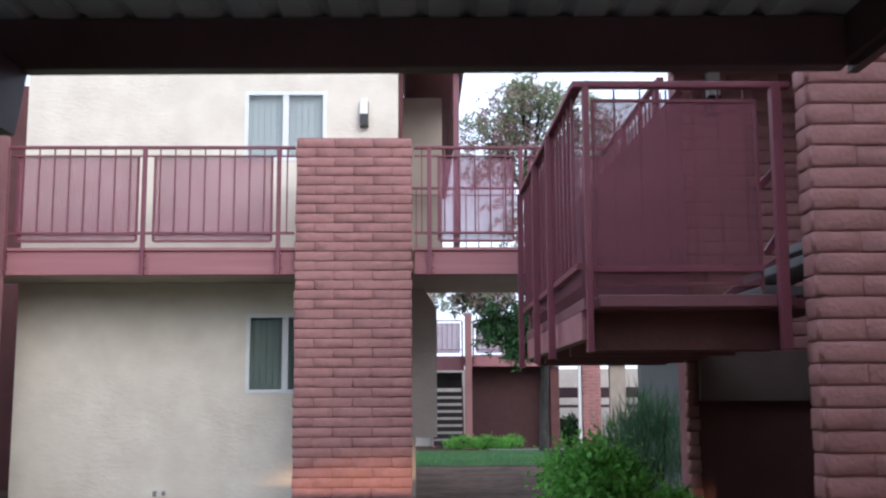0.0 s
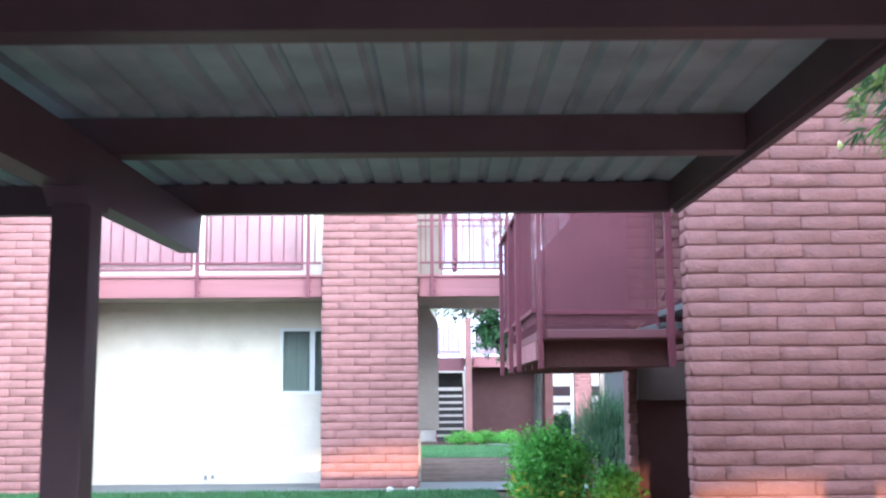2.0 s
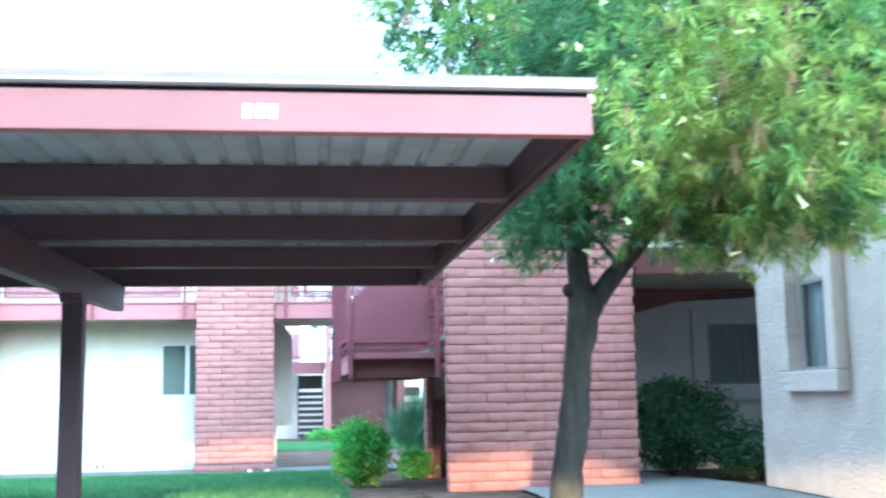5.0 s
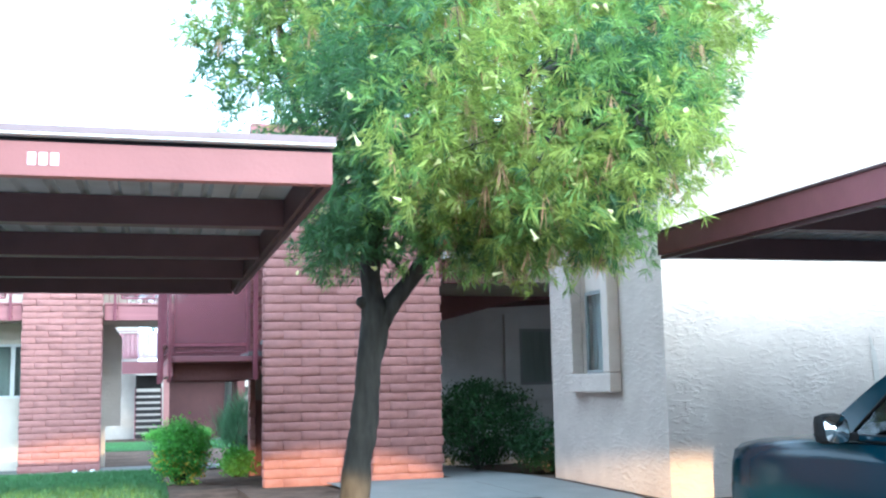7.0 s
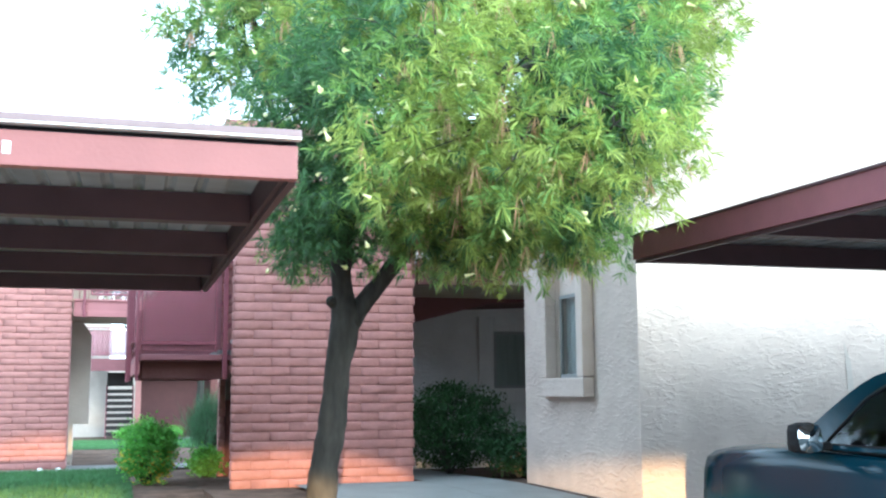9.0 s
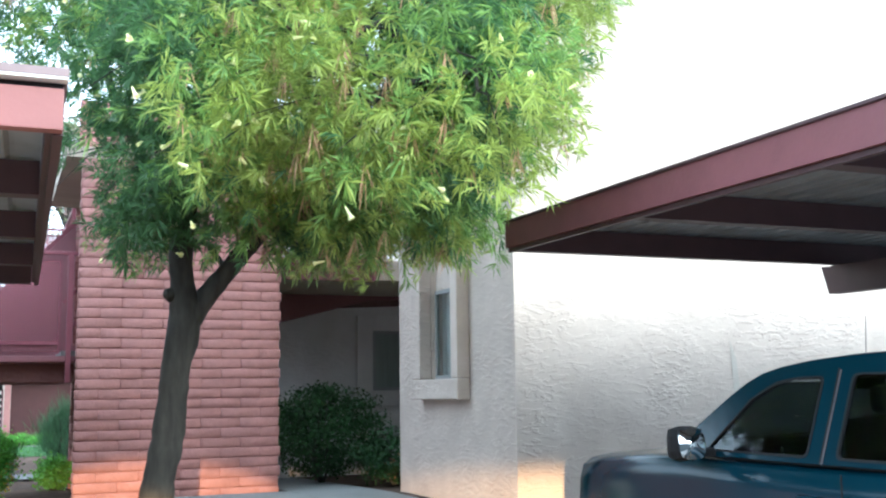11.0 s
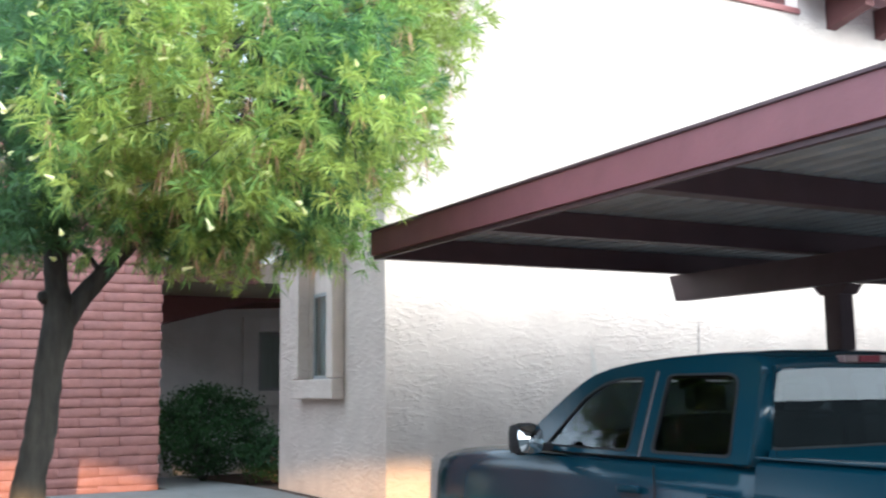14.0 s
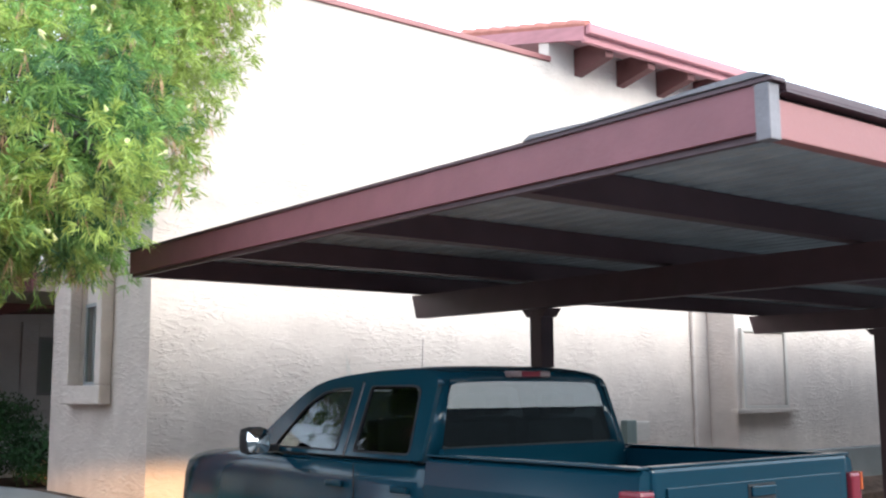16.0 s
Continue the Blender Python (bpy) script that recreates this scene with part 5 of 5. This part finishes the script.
truck = thing("pickup_truck", (TX, -2.4, -0.22), "dark teal crew-cab pickup parked under the carport", "car")
SEC = [(0.0, 0.0), (0.86, 0.0), (0.95, 0.06), (1.0, 0.30), (1.0, 0.62), (0.985, 0.82), (0.955, 0.93), (0.88, 0.985), (0.55, 1.0), (0.0, 1.012)]
body = part("body", loft([(0.07, 0.76, 0.18, 0.78), (0.02, 0.82, 0.13, 0.87), (-0.10, 0.89, 0.10, 0.92), (-0.40, 0.925, 0.08, 0.965), (-0.85, 0.925, 0.06, 1.0), (-1.15, 0.90, 0.05, 1.01),
                          (-1.6, 0.885, 0.05, 1.0), (-2.4, 0.885, 0.05, 1.0), (-3.02, 0.885, 0.05, 1.0), (-3.09, 0.865, 0.06, 0.995), (-3.13, 0.82, 0.07, 0.985)], SEC), M_PAINT, truck, smooth=True)
part("grille", box(TX - 0.42, TX + 0.42, 0.03, 0.10, 0.40, 0.66, 0.02), M_PLASTIC, body)
part("bumper", box(TX - 0.82, TX + 0.82, -0.10, 0.16, 0.16, 0.36, 0.05), M_PLASTIC, body)
for sx in (-1, 1):
    part("headlight", box(TX + sx * 0.60 - 0.17, TX + sx * 0.60 + 0.17, -0.04, 0.095, 0.50, 0.70, 0.03), M_LAMPGLASS, body)
    part("marker_light", box(TX + sx * 0.80 - 0.012, TX + sx * 0.80 + 0.012, -0.06, 0.012, 0.60, 0.73, 0.01), M_AMBER, body, "amber side marker lens")
    part("door_seam", box(TX + sx * 0.886 - 0.002, TX + sx * 0.886 + 0.002, -2.472, -2.464, 0.15, 0.95), M_PLASTIC, body)
    part("door_handle", box(TX + sx * 0.90 - 0.018, TX + sx * 0.90 + 0.018, -2.36, -2.19, 0.80, 0.84, 0.012), M_PAINT, body)
    part("door_handle", box(TX + sx * 0.90 - 0.018, TX + sx * 0.90 + 0.018, -3.04, -2.88, 0.80, 0.84, 0.012), M_PAINT, body)
    part("side_moulding", box(TX + sx * 0.895 - 0.012, TX + sx * 0.895 + 0.012, -3.1, -1.25, 0.42, 0.50, 0.008), M_PLASTIC, body)
# greenhouse: one-piece cab sides with window openings, crowned roof, hollow cabin
B0, B1 = 0.855, 0.69           # half widths at belt and roof line
ZB, ZR = 0.985, 1.45


def cabp(y, z, s=1, out=0.0):
    """A point on the cab's leaning side."""
    k = (z - ZB) / (ZR - ZB)
    return (TX + s * (B0 + (B1 - B0) * k + out), y, z)


CAB = [(-1.06, 0.985), (-1.25, 1.11), (-1.42, 1.235), (-1.54, 1.318), (-1.64, 1.378), (-1.75, 1.425), (-1.88, 1.455), (-2.05, 1.478), (-2.3, 1.495), (-2.65, 1.503), (-2.9, 1.497), (-3.0, 1.48), (-3.055, 1.45), (-3.075, 1.40), (-3.10, 0.985)]
PANES = ([(-1.42, 1.012), (-2.215, 1.008), (-2.215, 1.405), (-2.02, 1.403), (-1.86, 1.378), (-1.70, 1.295)], [(-2.395, 1.008), (-2.985, 1.008), (-2.935, 1.39), (-2.87, 1.415), (-2.395, 1.415)])


def pierced(s, thick):
    """The cab side: its outline with both window openings, drawn in by a thickness."""
    out = bmesh.new()
    loops = [[cabp(y, z, s) for y, z in CAB]] + [[tuple(p) for p in rounded([cabp(y, z, s) for y, z in q], 0.04)] for q in PANES]
    edges = []
    for lp in loops:
        vs = [out.verts.new(p) for p in lp]
        edges += [out.edges.new((vs[i], vs[(i + 1) % len(vs)])) for i in range(len(vs))]
    bmesh.ops.triangle_fill(out, use_beauty=True, use_dissolve=False, edges=edges)
    grown = bmesh.ops.extrude_face_region(out, geom=list(out.faces))
    bmesh.ops.translate(out, vec=(-s * thick, 0, 0), verts=[g for g in grown["geom"] if isinstance(g, bmesh.types.BMVert)])
    bmesh.ops.recalc_face_normals(out, faces=out.faces)
    return out


def ring_band(points, s, wide, out_by):
    """A flat rubber band round a window opening."""
    out = bmesh.new()
    mid = sum((Vector(p) for p in points), Vector()) / len(points)
    a = [out.verts.new(Vector(p) + Vector((s * out_by, 0, 0))) for p in points]
    b = [out.verts.new(Vector(p) + (mid - Vector(p)).normalized() * wide + Vector((s * out_by, 0, 0))) for p in points]
    c = [out.verts.new(Vector(p) + (mid - Vector(p)).normalized() * wide - Vector((s * 0.012, 0, 0))) for p in points]
    n = len(points)
    for i in range(n):
        j = (i + 1) % n
        out.faces.new((a[i], a[j], b[j], b[i]))
        out.faces.new((b[i], b[j], c[j], c[i]))
    bmesh.ops.recalc_face_normals(out, faces=out.faces)
    return out


def crowned_roof():
    """The roof skin between the cab sides, from the windscreen header to the rear window."""
    out = bmesh.new()
    rows = []
    for y, z in CAB[4:14]:
        hw = cabp(y, z)[0] - TX
        row = []
        for k in range(13):
            u = -1 + k / 6
            row.append(out.verts.new((TX + u * hw, y + 0.10 * (1 - u * u) * max(0, 1 - (y + 1.64) / -0.5), z + 0.032 * (1 - u ** 4))))
        rows.append(row)
    for p, q in zip(rows, rows[1:]):
        for k in range(12):
            out.faces.new((p[k], p[k + 1], q[k + 1], q[k]))
    bmesh.ops.recalc_face_normals(out, faces=out.faces)
    bmesh.ops.solidify(out, geom=list(out.faces), thickness=0.02)
    return out


part("cabin_floor", box(TX - 0.80, TX + 0.80, -3.05, -1.12, 0.90, 0.985), M_PLASTIC, truck)
part("dashboard", box(TX - 0.76, TX + 0.76, -1.55, -1.20, 0.986, 1.075, 0.03), M_PLASTIC, truck)
part("steering_wheel", bar((TX - 0.52, -1.66, 1.01), (TX - 0.24, -1.66, 1.01), 0.03), M_PLASTIC, truck)
for sx in (-0.38, 0.38):
    for y, w in ((-2.30, 0.25), (-2.93, 0.30)):
        seat = part("seat", box(TX + sx - w, TX + sx + w, y - 0.06, y + 0.08, 0.986, 1.20, 0.05), M_SEAT, truck, "grey cloth seat back")
        part("headrest", box(TX + sx - 0.12, TX + sx + 0.12, y - 0.07, y + 0.03, 1.215, 1.36, 0.045), M_SEAT, seat)
part("rear_mirror", box(TX - 0.11, TX + 0.11, -1.80, -1.775, 1.335, 1.395, 0.01), M_PLASTIC, truck)
roof = part("roof", crowned_roof(), M_PAINT, truck, smooth=True)
lb = part("brake_light", box(TX - 0.17, TX + 0.17, -3.105, -3.04, 1.455, 1.495, 0.01), M_FLASH, roof, "high brake light with red lens")
part("lens", box(TX - 0.075, TX + 0.075, -3.112, -3.106, 1.458, 1.492), M_RED, lb)
for s in (-1, 1):
    part("cab_side", pierced(s, 0.03), M_PAINT, truck)
    for i, q in enumerate(PANES):
        edge = rounded([cabp(y, z, s) for y, z in q], 0.04)
        part("window_rubber", ring_band(edge, s, 0.018, 0.003), M_PLASTIC, truck)
        g = part("side_window", pane(rounded([cabp(y, z, s, -0.014) for y, z in q], 0.04), -0.004 * s), M_TINT_SIDE if i == 0 else M_TINT_REAR, truck, "tinted side glass")
        g.visible_shadow = False
    part("door_gap", pane([cabp(-2.30, 0.985, s, 0.0015), cabp(-2.308, 0.985, s, 0.0015), cabp(-2.308, 1.44, s, 0.0015), cabp(-2.30, 1.44, s, 0.0015)], -0.004 * s), M_PLASTIC, truck)
    # Pale strip paints the glint along the door's seam.
    part("door_highlight", pane([cabp(-2.318, 0.985, s, 0.004), cabp(-2.325, 0.985, s, 0.004), cabp(-2.325, 1.43, s, 0.004), cabp(-2.318, 1.43, s, 0.004)], -0.006 * s), M_GALV, truck, "pale strip standing in for the door edge's highlight")
rw = [(TX - 0.72, -3.108, 1.055), (TX + 0.72, -3.108, 1.055), (TX + 0.605, -3.068, 1.43), (TX - 0.605, -3.068, 1.43)]
part("rear_wall", pane([(TX - 0.76, -3.128, 0.985), (TX + 0.76, -3.128, 0.985), (TX + 0.74, -3.132, 1.05), (TX - 0.74, -3.132, 1.05)], 0.04), M_PAINT, truck)
for s in (-1, 1):
    part("rear_corner", turned_corner(s), M_PAINT, truck, smooth=True)
g = part("rear_window", pane(rounded(rw, 0.07), 0.005), M_TINT, truck, "rear glass reflecting the bright sky")
g.visible_shadow = False
part("window_seal", pane([(TX - 0.715, -3.114, 1.035), (TX + 0.715, -3.114, 1.035), (TX + 0.713, -3.110, 1.05), (TX - 0.713, -3.110, 1.05)], 0.02), M_PLASTIC, truck)
g = part("windscreen", pane([(TX - 0.81, -1.08, 0.995), (TX + 0.81, -1.08, 0.995), (TX + 0.69, -1.64, 1.375), (TX - 0.69, -1.64, 1.375)], -0.005), M_TINT, truck)
g.visible_shadow = False
for s in (-1, 1):
    mx = TX + s * 1.04
    mir = part("side_mirror", box(mx - 0.095, mx + 0.095, -1.56, -1.44, 0.965, 1.15, 0.055), M_PLASTIC, truck, "black wing mirror reflecting the sky")
    glass_bm = convex(mx, -1.566, 1.057, 0.084, 0.082)
    bmesh.ops.rotate(glass_bm, cent=(mx, -1.566, 1.057), matrix=Matrix.Rotation(radians(-7), 3, "X"), verts=glass_bm.verts)
    part("mirror_glass", glass_bm, M_CHROME, mir, smooth=True)
    part("arm", box(min(mx - s * 0.09, TX + s * 0.86), max(mx - s * 0.09, TX + s * 0.86), -1.53, -1.47, 0.985, 1.03, 0.01), M_PLASTIC, mir)
part("antenna", tube([(TX + 0.70, -1.04, 0.97), (TX + 0.70, -1.06, 1.35), (TX + 0.70, -1.09, 1.80)], [0.004, 0.003, 0.002], 6), M_PLASTIC, truck, "thin whip antenna")
# load bed
bed = part("load_bed", box(TX - 0.78, TX + 0.78, -4.65, -3.17, 0.30, 0.52), M_PLASTIC, truck, "dark open load bed")
for s in (-1, 1):
    side_pts = [(0.785, 0.06), (0.83, 0.06), (0.88, 0.22), (0.885, 0.60), (0.875, 0.86), (0.855, 0.985), (0.825, 1.012), (0.785, 1.0)]
    part("bed_side", prism([(TX + s * u, z) for u, z in side_pts], -4.71, -3.155), M_PAINT, bed)
    part("bed_rail_cap", box(TX + s * 0.815 - 0.045, TX + s * 0.815 + 0.045, -4.70, -3.16, 1.014, 1.026, 0.005), M_PAINT, bed)
    part("tail_light", box(TX + s * 0.845 - 0.05, TX + s * 0.845 + 0.05, -4.745, -4.61, 0.56, 0.925, 0.02), M_RED, bed, "red tail light lens")
part("reflector", box(TX + 0.895 - 0.012, TX + 0.895 + 0.006, -4.748, -4.63, 0.83, 0.925, 0.004), M_AMBER, bed, "amber corner lens")
part("bed_front", box(TX - 0.78, TX + 0.78, -3.168, -3.14, 0.525, 0.985), M_PAINT, bed)
gate = part("tailgate", box(TX - 0.79, TX + 0.79, -4.725, -4.655, 0.36, 1.018, 0.018), M_PAINT, truck)
part("gate_panel", box(TX - 0.70, TX + 0.70, -4.736, -4.7255, 0.45, 0.93, 0.004), M_PAINT, gate)
bezel = part("handle_bezel", box(TX - 0.11, TX + 0.11, -4.7415, -4.737, 0.825, 0.915, 0.002), M_PLASTIC, gate, "dark recess round the handle")
part("gate_handle", box(TX - 0.095, TX + 0.095, -4.755, -4.742, 0.855, 0.905, 0.006), M_PAINT, bezel)
part("gate_cap", box(TX - 0.785, TX + 0.785, -4.72, -4.66, 1.0185, 1.027), M_PAINT, gate)
part("rear_bumper", box(TX - 0.84, TX + 0.84, -4.88, -4.75, 0.15, 0.34, 0.03), M_CHROME, truck)
for y in (-0.85, -3.95):
    for s in (-1, 1):
        w = part("wheel", tube([(TX + s * 0.66, y, 0.14), (TX + s * 0.90, y, 0.14)], [0.36, 0.36], 28), M_RUBBER, truck)
        part("rim", tube([(TX + s * 0.88, y, 0.14), (TX + s * 0.905, y, 0.14)], [0.22, 0.20], 20), M_FLASH, w)
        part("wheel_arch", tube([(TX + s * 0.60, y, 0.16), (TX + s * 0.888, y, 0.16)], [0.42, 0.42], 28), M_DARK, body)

# ---- slump block masonry ----
_blocks = {}


def block_mesh(length, variant):
    """One slump block: bulging face, soft worn edges, back hidden in the wall."""
    key = (round(length, 2), variant)
    if key in _blocks:
        return _blocks[key]
    rng = random.Random(variant * 17 + int(length * 100))
    l, h = length / 2 - 0.0006, 0.0478
    bm = bmesh.new()
    def ring(il, ih, y, j):
        pts = []
        for sx, sz in ((-1, -1), (0, -1), (1, -1), (1, 1), (0, 1), (-1, 1)):
            sag = -0.003 if sz < 0 else 0.0
            pts.append(bm.verts.new((sx * (l - il) + rng.uniform(-j, j), y + rng.uniform(-j, j) * 0.6, sz * (h - ih) + sag + rng.uniform(-j, j))))
        return pts
    a, b, c = ring(0, 0, 0.06, 0.0), ring(0.0, 0.0, -0.004, 0.0022), ring(0.0015, 0.005, -0.011, 0.004)
    d = ring(0.006, 0.014, -0.0155, 0.005)
    for p, q in ((a, b), (b, c), (c, d)):
        for i in range(6):
            bm.faces.new((p[i], p[(i + 1) % 6], q[(i + 1) % 6], q[i]))
    bm.faces.new((d[0], d[1], d[4], d[5]))
    bm.faces.new((d[1], d[2], d[3], d[4]))
    bmesh.ops.recalc_face_normals(bm, faces=bm.faces)
    me = bpy.data.meshes.new("brick")
    bm.to_mesh(me)
    bm.free()
    me.materials.append(M_BLOCK)
    for p in me.polygons:
        p.use_smooth = True
    _blocks[key] = me
    return me


def lay(parent, u0, u1, z0, courses, plane, facing, seed, skip=None, limit=300):
    """Running bond of blocks on a plane facing -y ('y') or -x ('x')."""
    rng = random.Random(seed)
    n = 0
    for c in range(courses):
        u = u0 - (0.203 if c % 2 else 0.0)
        z = z0 + 0.1016 * (c + 0.5)
        while u < u1 - 0.02:
            a, b = max(u, u0), min(u + 0.406, u1)
            u += 0.406
            a, b = (a - rng.uniform(-0.004, 0.012) if a == u0 else a), (b + rng.uniform(-0.004, 0.012) if b == u1 else b)
            if b - a < 0.03 or (skip and skip((a + b) / 2, z)):
                continue
            ob = new("brick", block_mesh(b - a, rng.randrange(5)))
            ob.parent = parent
            if parent.type == "EMPTY":
                ob.matrix_parent_inverse = Matrix.Translation(-Vector(parent.location))
            off = rng.uniform(-0.003, 0.003)
            if facing == "y":
                ob.matrix_basis = Matrix.Translation(((a + b) / 2, plane + off, z))
            else:
                ob.matrix_basis = Matrix.Translation((plane + off, (a + b) / 2, z)) @ Matrix.Rotation(-math.pi / 2, 4, "Z")
            n += 1


pillar = thing("brick_pillar", (-0.69, 11.3, 0.1), "rose-painted slump block pillar", "pillar")
part("core", box(-1.30, -0.085, 11.0, 11.6, 0.0, 4.03), M_MORTAR, pillar)
lay(pillar, -1.305, -0.08, 0.06, 39, 11.0, "y", 1)
left = structure("wall_brick_left", box(-8.0, -4.37, 10.6, 11.08, 0.0, 4.05), M_MORTAR, "rose-painted slump block wall", "wall")
lay(left, -5.9, -4.365, 0.10, 39, 10.6, "y", 2)
tower = structure("wall_brick_tower", box(CX + 0.02, CX1 - 0.01, CY, CY + 0.15, 0.1, 3.76), M_MORTAR, "rose-painted slump block stair tower wall", "wall")
lay(tower, CX, CX1, 0.20, 35, CY, "y", 3)
lay(tower, CY + 0.02, CY + 0.15, 0.20, 35, CX, "x", 4)
inner = next(o for o in scene.objects if o.name == "wall_tower_back")
lay(inner, 1.98, 3.2, 1.62, 30, 7.865, "y", 6)
lay(inner, 1.98, 2.055, 0.0, 16, 7.80, "y", 7)
farp = thing("brick_pillar", (1.5, 33, FG), "far rose-painted block pillar", "pillar", "far block pillars")
part("core", box(fx(1.12), fx(1.28), FY - 0.2, FY + 0.2, FG, 3.9), M_BLOCK, farp)
farq = thing("brick_pillar", (5.3, 33, FG), "far rose-painted block pillar", "pillar", "far block pillars")
part("core", box(fx(3.98), fx(4.42), FY - 0.2, FY + 0.2, FG, 3.9), M_BLOCK, farq)
lay(farq, fx(3.98), fx(4.42), FG, 28, FY - 0.21, "y", 8)
